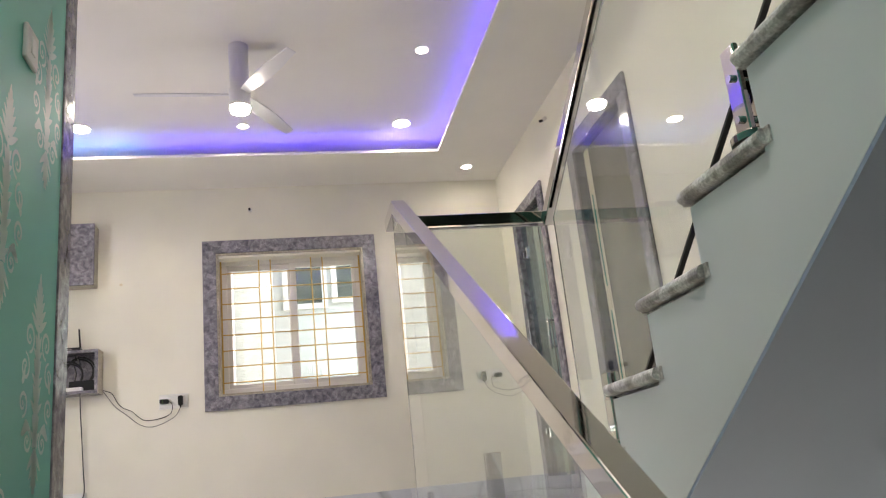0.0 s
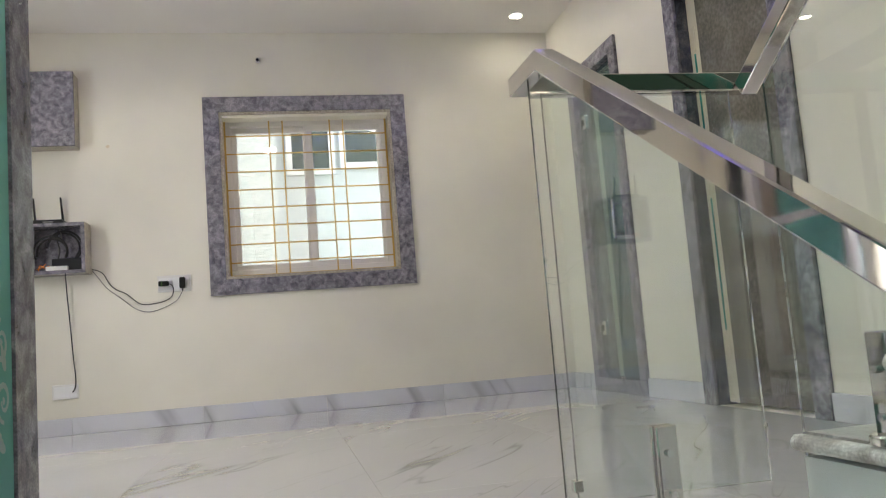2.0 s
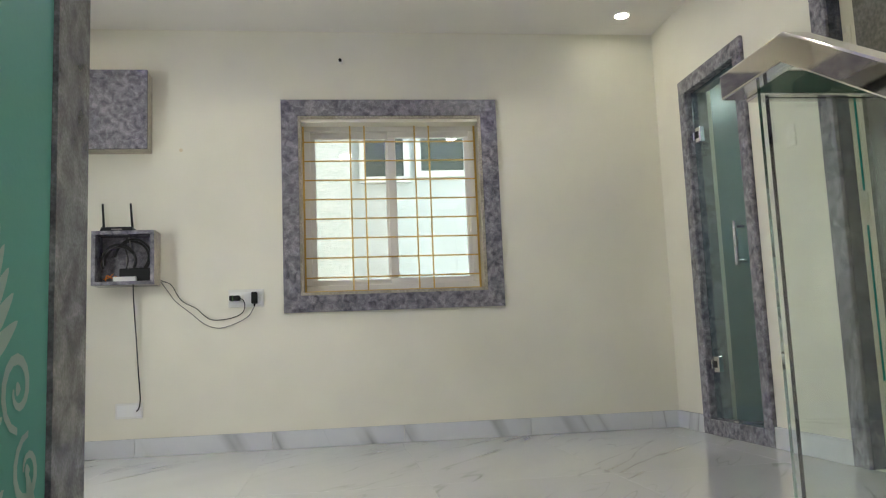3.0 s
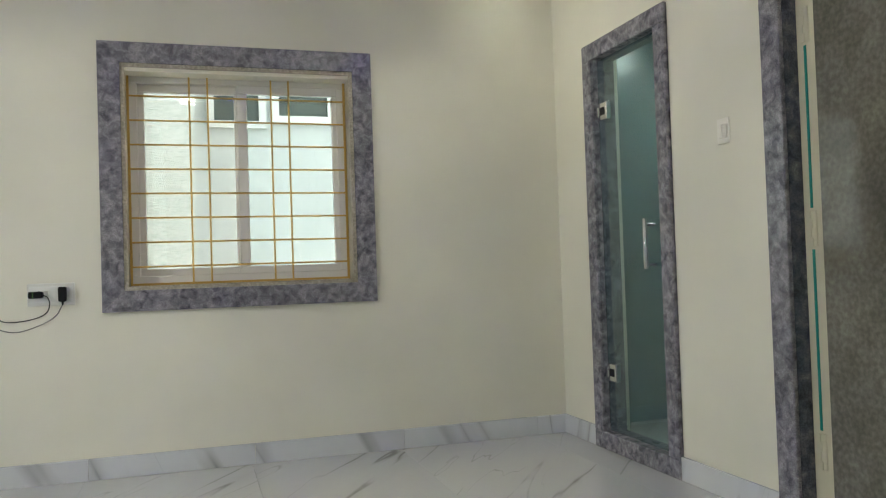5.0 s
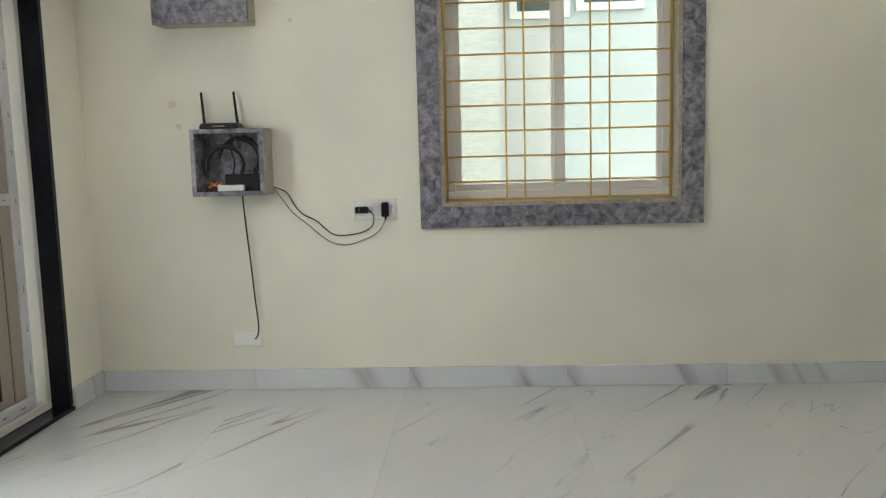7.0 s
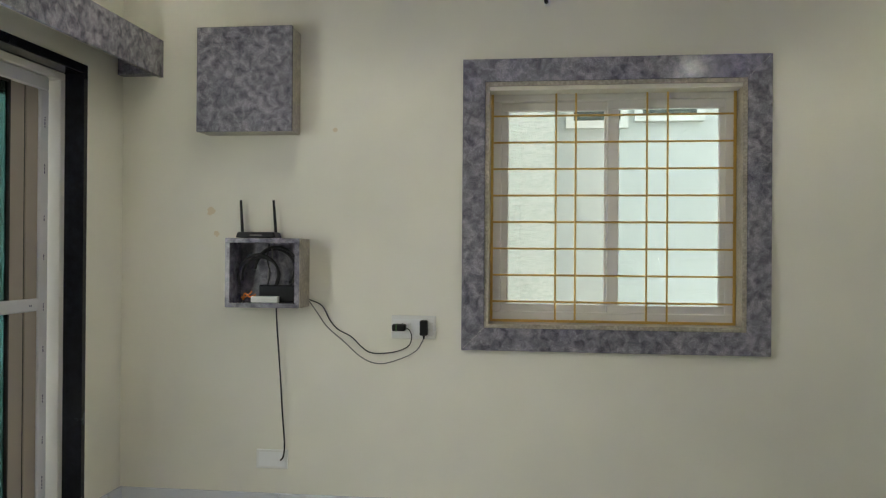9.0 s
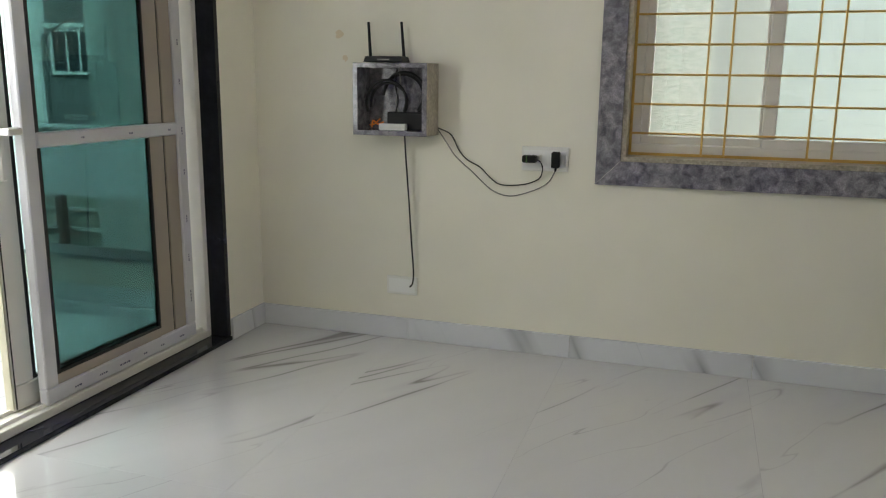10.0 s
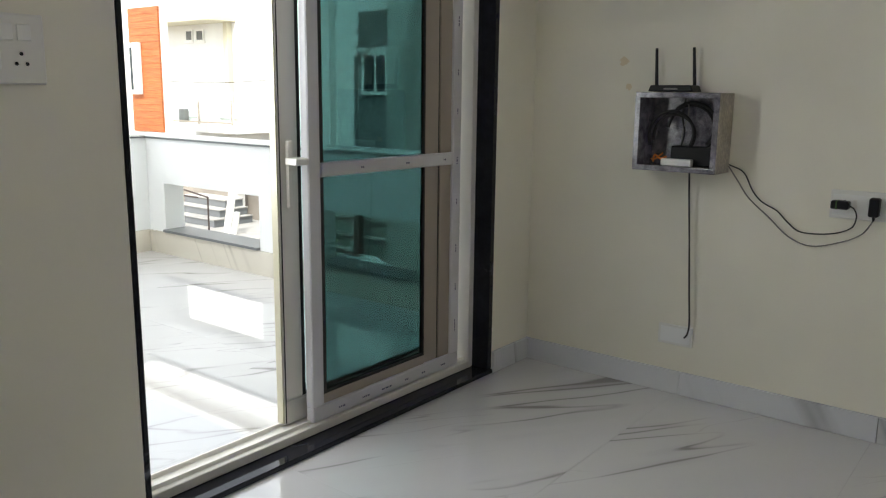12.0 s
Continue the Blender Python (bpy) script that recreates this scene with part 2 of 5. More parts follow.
_t.links.new(ramp(_t, _n.outputs[0], [(0.35, (0.38, 0.42, 0.40)), (0.6, (0.47, 0.50, 0.48))]), _b.inputs["Base Color"])
bump(_t, _b, _n.outputs[0], 0.45, 0.012)
M_EXT = paint("white_exterior_paint", (0.82, 0.82, 0.80), 0.8, 0.05)
M_NEAR = paint("pale_blue_exterior_paint", (0.45, 0.485, 0.485), 0.8, 0.04)
M_NEARFRAME = paint("off_white_window_paint", (0.58, 0.60, 0.59), 0.6, 0.04, 0.05)
M_EXTGREY = paint("grey_exterior_paint", (0.17, 0.175, 0.175), 0.8, 0.08)
M_SILL = paint("dark_stone_and_cap_shadow", (0.16, 0.17, 0.18), 0.5, 0.1)
M_PARAPET = paint("pale_grey_parapet_paint", (0.78, 0.795, 0.80), 0.8, 0.04)
M_CREAMTILE = marble("cream_terrace_skirting", (0.62, 0.585, 0.51), (0.40, 0.37, 0.32), 0.15, (0, radians(28), 0), 0.7, (1.9, 1.0, 0.15), 1.2)
M_CONCRETE = paint("grey_cast_concrete", (0.36, 0.35, 0.33), 0.9, 0.15, 0.4)
M_SHED = paint("dull_grey_green_render", (0.20, 0.22, 0.19), 0.85, 0.15, 0.3)
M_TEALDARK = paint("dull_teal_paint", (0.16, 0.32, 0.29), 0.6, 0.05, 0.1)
M_GROUND = paint("dusty_earth", (0.36, 0.31, 0.24), 0.95, 0.2, 0.6)
M_SLAT = wood_slat("orange_timber_cladding")
M_DARKPANE = mat("dark_window_pane", (0.03, 0.04, 0.045), 0.08)
M_RUST = paint("dark_rusted_iron", (0.05, 0.035, 0.03), 0.7, 0.2)
M_RUBBLE = paint("pale_stone_rubble", (0.30, 0.27, 0.235), 0.9, 0.2, 0.5)
M_BATH = paint("pale_bathroom_tile", (0.60, 0.66, 0.66), 0.25, 0.05, 0.02)
M_BATHDARK = paint("dark_teal_tile", (0.16, 0.25, 0.27), 0.25, 0.08, 0.02)
M_LEAF = paint("green_leaf", (0.05, 0.12, 0.03), 0.6, 0.2)

# ---------------------------------------------------------------- builders
ORIGIN = {}


def box(bm, x0, x1, y0, y1, z0, z1, bev=0.0, seg=1):
    g = bmesh.ops.create_cube(bm, size=1.0)["verts"]
    m = Matrix.Translation(((x0 + x1) / 2, (y0 + y1) / 2, (z0 + z1) / 2)) @ Matrix.Diagonal((abs(x1 - x0), abs(y1 - y0), abs(z1 - z0), 1))
    bmesh.ops.transform(bm, matrix=m, verts=g)
    if bev:
        es = list({e for v in g for e in v.link_edges})
        bmesh.ops.bevel(bm, geom=es, offset=bev, segments=seg, affect="EDGES", profile=0.5)
    return bm


def boxbm(*a, **k):
    return box(bmesh.new(), *a, **k)


def cyl(bm, a, b, r, r2=None, seg=16, caps=True):
    a, b = Vector(a), Vector(b)
    d = b - a
    m = Matrix.Translation((a + b) / 2) @ d.to_track_quat("Z", "Y").to_matrix().to_4x4()
    bmesh.ops.create_cone(bm, cap_ends=caps, segments=seg, radius1=r, radius2=r if r2 is None else r2, depth=d.length, matrix=m)
    return bm


def cylbm(*a, **k):
    return cyl(bmesh.new(), *a, **k)


def prism(pts, axis, lo, hi, bev=0.0):
    """A flat outline pushed along an axis; points are in the other two axes' order."""
    bm = bmesh.new()

    def at(p, w):
        return {"x": (w, p[0], p[1]), "y": (p[0], w, p[1]), "z": (p[0], p[1], w)}[axis]
    a = [bm.verts.new(at(p, lo)) for p in pts]
    b = [bm.verts.new(at(p, hi)) for p in pts]
    bm.faces.new(a)
    bm.faces.new(b)
    for i in range(len(pts)):
        j = (i + 1) % len(pts)
        bm.faces.new((a[i], a[j], b[j], b[i]))
    bmesh.ops.recalc_face_normals(bm, faces=bm.faces[:])
    if bev:
        bmesh.ops.bevel(bm, geom=bm.edges[:], offset=bev, segments=2, affect="EDGES", profile=0.5)
    return bm


def tube(path, r, seg=8):
    """A round tube along points, smoothed by Catmull-Rom."""
    P = [Vector(p) for p in path]
    P = [P[0] * 2 - P[1]] + P + [P[-1] * 2 - P[-2]]
    Q = []
    for i in range(1, len(P) - 2):
        for k in range(6):
            u = k / 6
            a, b, c, d = P[i - 1:i + 3]
            Q.append(0.5 * ((2 * b) + (c - a) * u + (2 * a - 5 * b + 4 * c - d) * u * u + (3 * b - a - 3 * c + d) * u ** 3))
    Q.append(P[-2])
    bm = bmesh.new()
    rings = []
    for i, q in enumerate(Q):
        d = (Q[min(i + 1, len(Q) - 1)] - Q[max(i - 1, 0)]).normalized()
        m = d.to_track_quat("Z", "Y").to_matrix()
        rings.append([bm.verts.new(q + m @ Vector((r * math.cos(2 * math.pi * s / seg), r * math.sin(2 * math.pi * s / seg), 0))) for s in range(seg)])
    for a, b in zip(rings, rings[1:]):
        k = min(range(seg), key=lambda s: (b[s].co - a[0].co).length)
        for s in range(seg):
            bm.faces.new((a[s], a[(s + 1) % seg], b[(s + 1 + k) % seg], b[(s + k) % seg]))
    bm.faces.new(rings[0])
    bm.faces.new(rings[-1])
    bmesh.ops.recalc_face_normals(bm, faces=bm.faces[:])
    return bm


def thing(name, at, label, category, group="", kind=""):
    ob = new(name)
    ob.location = at
    ob.empty_display_size = 0.1
    ORIGIN[ob.name] = Vector(at)
    return tagged(ob, label, category, group, kind)


def part(name, bm, material, parent=None, label="", smooth=False):
    """Links a bmesh, drawn in world places, as one mesh under a thing or a part."""
    o = ORIGIN[parent.name] if parent else Vector((0, 0, 0))
    me = bpy.data.meshes.new(name)
    if o.length:
        bmesh.ops.translate(bm, verts=bm.verts[:], vec=-o)
    bm.to_mesh(me)
    bm.free()
    me.materials.append(material)
    if smooth:
        for p in me.polygons:
            p.use_smooth = True
    ob = new(name, me)
    ob.parent = parent
    ORIGIN[ob.name] = o
    return tagged(ob, label)


def setting(name, bm, material, label, category):
    return tagged(part(name, bm, material), label, category, "", "structure")


def lay(name, me, at, parent, turn=None):
    """One more object on a shared mesh, for pieces."""
    ob = new(name, me)
    ob.parent = parent
    ob.location = Vector(at) - ORIGIN[parent.name]
    if turn:
        ob.rotation_euler = turn
    return ob


def wall_with_holes(axis, lo, hi, u0, u1, z0, z1, holes):
    """A wall across an axis from lo to hi, cut by rectangular holes (u0, u1, z0, z1), as joined blocks."""
    us = sorted({u0, u1, *[h[0] for h in holes], *[h[1] for h in holes]})
    zs = sorted({z0, z1, *[h[2] for h in holes], *[h[3] for h in holes]})
    bm = bmesh.new()
    grid = {}

    def vert(a, u, z):
        k = (a, round(u, 4), round(z, 4))
        if k not in grid:
            grid[k] = bm.verts.new((a, u, z) if axis == "x" else (u, a, z))
        return grid[k]

    def solid(i, j):
        if not (0 <= i < len(us) - 1 and 0 <= j < len(zs) - 1):
            return False
        cu, cz = (us[i] + us[i + 1]) / 2, (zs[j] + zs[j + 1]) / 2
        return not any(h[0] < cu < h[1] and h[2] < cz < h[3] for h in holes)
    for i in range(len(us) - 1):
        for j in range(len(zs) - 1):
            if not solid(i, j):
                continue
            a, b, c, d = us[i], us[i + 1], zs[j], zs[j + 1]
            for w in (lo, hi):
                bm.faces.new([vert(w, u, z) for u, z in ((a, c), (b, c), (b, d), (a, d))])
            for (di, dj), (p, q) in {(-1, 0): ((a, c), (a, d)), (1, 0): ((b, c), (b, d)), (0, -1): ((a, c), (b, c)), (0, 1): ((a, d), (b, d))}.items():
                if not solid(i + di, j + dj):
                    bm.faces.new([vert(lo, *p), vert(lo, *q), vert(hi, *q), vert(hi, *p)])
    bmesh.ops.recalc_face_normals(bm, faces=bm.faces[:])
    return bm


def frame_ring(axis, lo, hi, u0, u1, z0, z1, w, bev=0.0, foot=True):
    """Four mitre-free bars round an opening whose outer edge is given; a list of bmeshes."""
    def b(a0, a1, c0, c1):
        return boxbm(lo, hi, a0, a1, c0, c1, bev=bev) if axis == "x" else boxbm(a0, a1, lo, hi, c0, c1, bev=bev)
    bars = [b(u0, u1, z1 - w, z1), b(u0, u0 + w, z0 + (w if foot else 0), z1 - w), b(u1 - w, u1, z0 + (w if foot else 0), z1 - w)]
    if foot:
        bars.append(b(u0, u1, z0, z0 + w))
    return bars


# ---------------------------------------------------------------- shell of the hall
WIN = (0.737, 1.915, 0.920, 2.037)
SLD = (4.405, 6.24, 0.0, 2.12)
GDR = (5.375, 6.163, 0.0, 2.165)
WDR = (3.785, 4.745, 0.0, 2.163)
wall_north = setting("wall_north", wall_with_holes("y", YB, YB + 0.22, XL - 0.22, XR + 0.2, -0.02, CEIL + 0.4, [WIN]), M_WALL, "cream painted wall with the grilled window", "wall")
STAIN = paint("faint_yellow_stain", (0.72, 0.62, 0.44), 0.6, 0.1)
for sx, sz, sr in ((-0.60, 1.47, 0.022), (-0.57, 1.36, 0.014), (0.02, 1.86, 0.012)):
    rnd = random.Random(int(1000 * sz))
    ring = [(sx + sr * (0.6 + 0.6 * rnd.random()) * math.cos(q * math.pi / 6), sz + sr * (0.6 + 0.8 * rnd.random()) * math.sin(q * math.pi / 6)) for q in range(12)]
    part("stain", prism(ring, "y", YB - 0.0006, YB + 0.001), STAIN, wall_north, "faint yellow stain")
setting("wall_west", wall_with_holes("x", XL - 0.22, XL, 2.2, YB, -0.02, CEIL + 0.4, [SLD]), M_WALL, "cream painted wall with the sliding door", "wall")
setting("wall_east", wall_with_holes("x", XR, XR + 0.2, 2.3, YB, LAND - 0.2, TOP, [GDR[:2] + (0.0, 2.165), WDR[:2] + (0.0, 2.163)]), M_WALL, "cream painted wall with two granite-framed doors", "wall")
setting("wall_stair_east", boxbm(XR, XR + 0.2, -2.6, 2.3, LAND - 0.2, TOP), M_DEEP, "unseen wall beside the upper stairs, shade in its dark green", "wall")
setting("wall_south", boxbm(XL, XG - 0.15, 2.25, 2.45, -0.02, CEIL + 0.4), M_WALL, "plain cream wall closing the hall", "wall")
wall_stair = setting("wall_stair", boxbm(XG - 0.15, XG, -2.6, 2.351, LAND - 0.2, TOP), M_TEAL, "teal wallpapered stair wall with pale damask print", "wall")
setting("wall_stair_south", boxbm(XG - 0.15, XR + 0.2, -2.8, -2.6, LAND - 0.2, TOP), M_DEEP, "unseen wall closing the stairwell, shade in its dark green", "wall")

# floor slab with the stair well cut away
slab = setting("floor", boxbm(XL - 0.22, XR, YS + 0.02, YB, -0.16, -0.012), M_GROUT, "glossy white marble tiled floor with grey veins", "floor")
part("edge_slab", boxbm(XL, XG - 0.002, 2.45, YS + 0.02, -0.16, -0.012), M_GROUT, slab)
part("edge_slab", boxbm(XU, XR, 2.44, YS + 0.02, -0.16, -0.012), M_GROUT, slab)
part("well_edge", boxbm(XA + 0.03, XU, 2.47, YS + 0.02, -0.16, -0.012), M_GROUT, slab)
setting("wall_well", boxbm(XG, XR, YS + 0.02, YS + 0.22, LAND - 0.2, -0.16), M_STAIRWALL, "pale plaster face below the hall floor edge", "wall")
setting("wall_well_face", boxbm(XA + 0.03, XU + 0.002, 2.45, YS + 0.02, LAND - 0.2, -0.013), M_STAIRWALL, "pale plaster face of the stair well", "wall")

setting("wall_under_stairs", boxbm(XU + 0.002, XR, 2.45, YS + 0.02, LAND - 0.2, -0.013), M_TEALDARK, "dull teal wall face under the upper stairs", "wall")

# ceiling border, recess and stairwell lid: one mesh
CV = (-0.42, 2.523, 3.29, 5.90)
bm = bmesh.new()
for x0, x1, y0, y1 in ((XL, XR, CV[3], YB), (XL, XR, 2.25, CV[2]), (XL, CV[0], CV[2], CV[3]), (CV[1], XR, CV[2], CV[3])):
    box(bm, x0, x1, y0, y1, CEIL, CEIL + 0.022)
box(bm, XL, XR, 2.25, YB, RECESS, RECESS + 0.05)
box(bm, XL, XR, 2.2, 2.25, CEIL, TOP)
box(bm, XG - 0.15, XR + 0.2, -0.05, 2.25, TOP, TOP + 0.1)
# unseen low lid and header, added to block the stair lamp behind them
box(bm, XG - 0.15, XR + 0.2, -2.8, -0.15, 3.1, 3.2)
box(bm, XG - 0.15, XR + 0.2, -0.15, -0.05, 3.1, TOP + 0.1)
setting("ceiling", bm, M_CEIL, "white false ceiling with a recessed tray", "ceiling")

cove = thing("cove_light", (1.05, 4.6, CEIL + 0.03), "violet led strip glowing in the ceiling tray", "cove light")
for x0, x1, y0, y1 in ((0.25, CV[1] + 0.07, CV[3] + 0.05, CV[3] + 0.07), (CV[0] - 0.07, CV[1] + 0.07, CV[2] - 0.07, CV[2] - 0.05), (CV[1] + 0.05, CV[1] + 0.07, CV[2] - 0.05, CV[3] + 0.05), (CV[0] - 0.07, CV[0] - 0.05, CV[2] - 0.05, CV[3] + 0.05)):
    part("led_strip", boxbm(x0, x1, y0, y1, CEIL + 0.024, CEIL + 0.034), M_LED, cove)

part("led_strip", boxbm(CV[0] - 0.07, 0.249, CV[3] + 0.05, CV[3] + 0.07, CEIL + 0.024, CEIL + 0.034), M_LEDCYAN, cove, "cyan stretch of led strip")

# granite window surround and stone lining
def granite_frame(name, axis, plane, out, u0, u1, z0, z1, w, label, category, foot=True):
    lo, hi = sorted((plane, plane + out))
    at = ((plane, (u0 + u1) / 2, z0) if axis == "x" else ((u0 + u1) / 2, plane, z0))
    t = thing(name, at, label, category, "", "structure")
    for b in frame_ring(axis, lo, hi, u0, u1, z0, z1, w, 0.004, foot):
        part("granite_strip", b, M_TRIM, t)
    return t


win = thing("window_1", (1.326, YB, 0.82), "white sliding window with a gold grille in granite surround", "window", "", "structure")
def mitred(u0, u1, z0, z1, w, lo, hi):
    """Four flat strips with mitred ends round an opening in a wall across y."""
    g = 0.0006
    a, b, c, d = u0 + w, u1 - w, z0 + w, z1 - w
    for q in ([(u0 + g, z1), (u1 - g, z1), (b - g, d), (a + g, d)], [(u0 + g, z0), (a + g, c), (b - g, c), (u1 - g, z0)],
              [(u0, z0 + g), (u0, z1 - g), (a, d - g), (a, c + g)], [(u1, z0 + g), (b, c + g), (b, d - g), (u1, z1 - g)]):
        yield prism(q, "y", lo, hi)


for b in mitred(0.637, 2.03, 0.82, 2.18, 0.105, YB - 0.022, YB - 0.001):
    part("granite_surround", b, M_TRIM, win)
for b in frame_ring("y", YB - 0.014, YB + 0.19, 0.7425, 1.9245, 0.9255, 2.0745, 0.019):
    part("stone_lining", b, M_REVEAL, win)
for b in frame_ring("y", YB + 0.113, YB + 0.189, 0.762, 1.905, 0.945, 2.055, 0.05, 0.004):
    part("window_frame", b, M_UPVC, win)


def sash(x0, x1, y, z0, z1, pane_mat):
    s = part("sash", frame_ring("y", y, y + 0.035, x0, x1, z0, z1, 0.055, 0.004)[0], M_UPVC, win)
    for b in frame_ring("y", y, y + 0.035, x0, x1, z0, z1, 0.055, 0.004)[1:]:
        part("sash_bar", b, M_UPVC, s)
    p = part("pane", boxbm(x0 + 0.05, x1 - 0.05, y + 0.014, y + 0.019, z0 + 0.05, z1 - 0.05), pane_mat, s)
    p.visible_shadow = False


sash(0.79, 1.36, YB + 0.155, 0.975, 2.02, M_PANE)
sash(1.315, 1.885, YB + 0.1165, 0.976, 2.019, M_PALETINT)
part("latch", boxbm(0.80, 0.812, YB + 0.143, YB + 0.157, 1.42, 1.50, bev=0.003), M_CHROME, win, "small steel latch")
grille = part("grille", frame_ring("y", YB + 0.100, YB + 0.110, 0.763, 1.904, 0.946, 2.054, 0.012)[0], M_GOLD, win, "gold painted steel grille")
for b in frame_ring("y", YB + 0.100, YB + 0.110, 0.763, 1.904, 0.946, 2.054, 0.012)[1:]:
    part("grille_bar", b, M_GOLD, grille)
for k in range(8):
    z = 1.043 + k * 0.1272
    part("grille_bar", cylbm((0.765, YB + 0.105, z), (1.902, YB + 0.105, z), 0.0048, seg=8), M_GOLD, grille)
for x in (1.073, 1.166, 1.497, 1.5915):
    part("grille_bar", cylbm((x, YB + 0.096, 0.95), (x, YB + 0.096, 2.05), 0.0048, seg=8), M_GOLD, grille)

# ---------------------------------------------------------------- glass bathroom door and the room behind it
gd = thing("door_1", (XR, 5.77, 0), "green tinted glass door in a grey granite surround", "door", "", "structure")
for b in frame_ring("x", XR - 0.022, XR - 0.001, GDR[0], GDR[1], 0.0, GDR[3], 0.09, 0.004):
    part("granite_surround", b, M_TRIM, gd)
for b in frame_ring("x", XR + 0.0, XR + 0.13, GDR[0] + 0.002, GDR[1] - 0.002, 0.0, GDR[3] - 0.002, 0.085):
    part("granite_jamb", b, M_TRIM, gd)
leaf = part("glass_leaf", boxbm(XR + 0.02, XR + 0.03, 5.472, 6.07, 0.095, 2.07, bev=0.002), M_DOORGLASS, gd)
leaf.visible_shadow = False
for z in (0.36, 1.74):
    h = part("hinge", boxbm(XR + 0.006, XR + 0.044, 5.965, 6.055, z, z + 0.095, bev=0.004), M_CHROME, gd, "chrome patch hinge")
    part("hinge_slot", boxbm(XR + 0.003, XR + 0.0055, 5.985, 6.025, z + 0.028, z + 0.068), M_BLACKPL, h)
    part("hinge_block", boxbm(XR + 0.002, XR + 0.048, 6.045, 6.075, z + 0.02, z + 0.075, bev=0.003), M_CHROME, h)
hd = part("handle", cylbm((XR - 0.03, 5.575, 0.95), (XR - 0.03, 5.575, 1.19), 0.012, seg=14), M_CHROME, gd, "chrome bar handle", True)
for z in (0.97, 1.16):
    part("handle_stem", cylbm((XR - 0.036, 5.575, z), (XR + 0.022, 5.575, z), 0.009, seg=12), M_CHROME, hd)
part("handle", cylbm((XR + 0.08, 5.575, 0.95), (XR + 0.08, 5.575, 1.19), 0.012, seg=14), M_CHROME, gd, "chrome bar handle", True)
bath = setting("wall_bathroom", boxbm(XR + 1.6, XR + 1.7, 4.95, 6.9, 0, 2.5), M_BATH, "pale tiled bathroom wall", "wall")
part("side_wall", boxbm(XR + 0.2, XR + 1.6, 6.62, 6.72, 0, 2.5), M_BATHDARK, bath, "dark teal tiled wall")
part("side_wall", boxbm(XR + 0.2, XR + 1.6, 4.95, 5.05, 0, 2.5), M_BATH, bath)
setting("floor_bathroom", boxbm(XR, XR + 1.6, 5.05, 6.62, -0.12, 0.0), M_FLOOR, "white marble bathroom floor", "floor")
setting("ceiling_bathroom", boxbm(XR + 0.2, XR + 1.6, 5.05, 6.62, 2.45, 2.5), M_CEIL, "white bathroom ceiling", "ceiling")
bdoor = thing("cupboard_door", (XR + 1.58, 6.0, 0), "white panelled cupboard door inside the bathroom", "door")
part("leaf", boxbm(XR + 1.56, XR + 1.599, 5.45, 6.60, 0.12, 2.1, bev=0.004), M_WHITE, bdoor)
part("panel", boxbm(XR + 1.548, XR + 1.559, 5.60, 6.45, 0.30, 1.95, bev=0.004), M_WHITE, bdoor)
for k in range(3):
    part("plinth_strip", boxbm(XR + 1.54 - 0.03 * k, XR + 1.599, 5.45, 6.60, 0.001 + 0.035 * (2 - k), 0.032 + 0.035 * (2 - k)), M_WHITE, bdoor)
# unseen lamp added so the bathroom shows bright through the glass
blamp = thing("bathroom_fill_lamp", (XR + 0.9, 5.85, 2.45), "unseen round ceiling lamp added to light the bathroom", "ceiling lamp")
part("diffuser", cylbm((XR + 0.9, 5.85, 2.41), (XR + 0.9, 5.85, 2.449), 0.09, seg=24), M_BATHLAMP, blamp)

# ---------------------------------------------------------------- laminate door
wd = thing("door_2", (XR, 4.265, 0), "grey-brown laminate door ajar in a granite surround", "door", "", "structure")
for b in frame_ring("x", XR - 0.022, XR - 0.001, WDR[0], WDR[1], 0.0, WDR[3], 0.105, 0.004, False):
    part("granite_surround", b, M_TRIM, wd)
for b in frame_ring("x", XR + 0.0, XR + 0.14, WDR[0] + 0.003, WDR[1] - 0.003, 0.0, WDR[3] - 0.003, 0.10, 0, False):
    part("granite_jamb", b, M_JAMB, wd, "dark blue-grey granite jamb")
part("edge_band", boxbm(XR + 0.056, XR + 0.10, 4.552, 4.640, 0.012, 2.055, bev=0.002), M_EDGING, wd, "cream door edge band")
# teal strips painted where light from the room beyond comes through the gap
for z0, z1 in ((0.36, 1.01), (1.16, 1.75)):
    part("gap_light_strip", boxbm(XR + 0.0515, XR + 0.0555, 4.592, 4.602, z0, z1), M_STRIP, wd, "teal strip painted as light through the door gap")
part("leaf", boxbm(XR + 0.052, XR + 0.096, 3.893, 4.551, 0.012, 2.052, bev=0.003), M_LAMINATE, wd)
for z in (0.22, 1.02, 1.76):
    h = part("hinge", boxbm(XR + 0.050, XR + 0.0558, 4.575, 4.622, z, z + 0.13, bev=0.002), M_EDGING, wd, "cream painted hinge")
    for q in range(4):
        part("knuckle", boxbm(XR + 0.0465, XR + 0.0498, 4.590 + 0.008 * (q % 2), 4.602 + 0.008 * (q % 2), z + 0.033 * q, z + 0.033 * q + 0.029), M_EDGING, h)
setting("wall_room_behind_door", boxbm(XR + 0.2, XR + 0.3, 3.6, 4.9, 0, 2.4), M_WALL, "plain wall behind the laminate door", "wall")

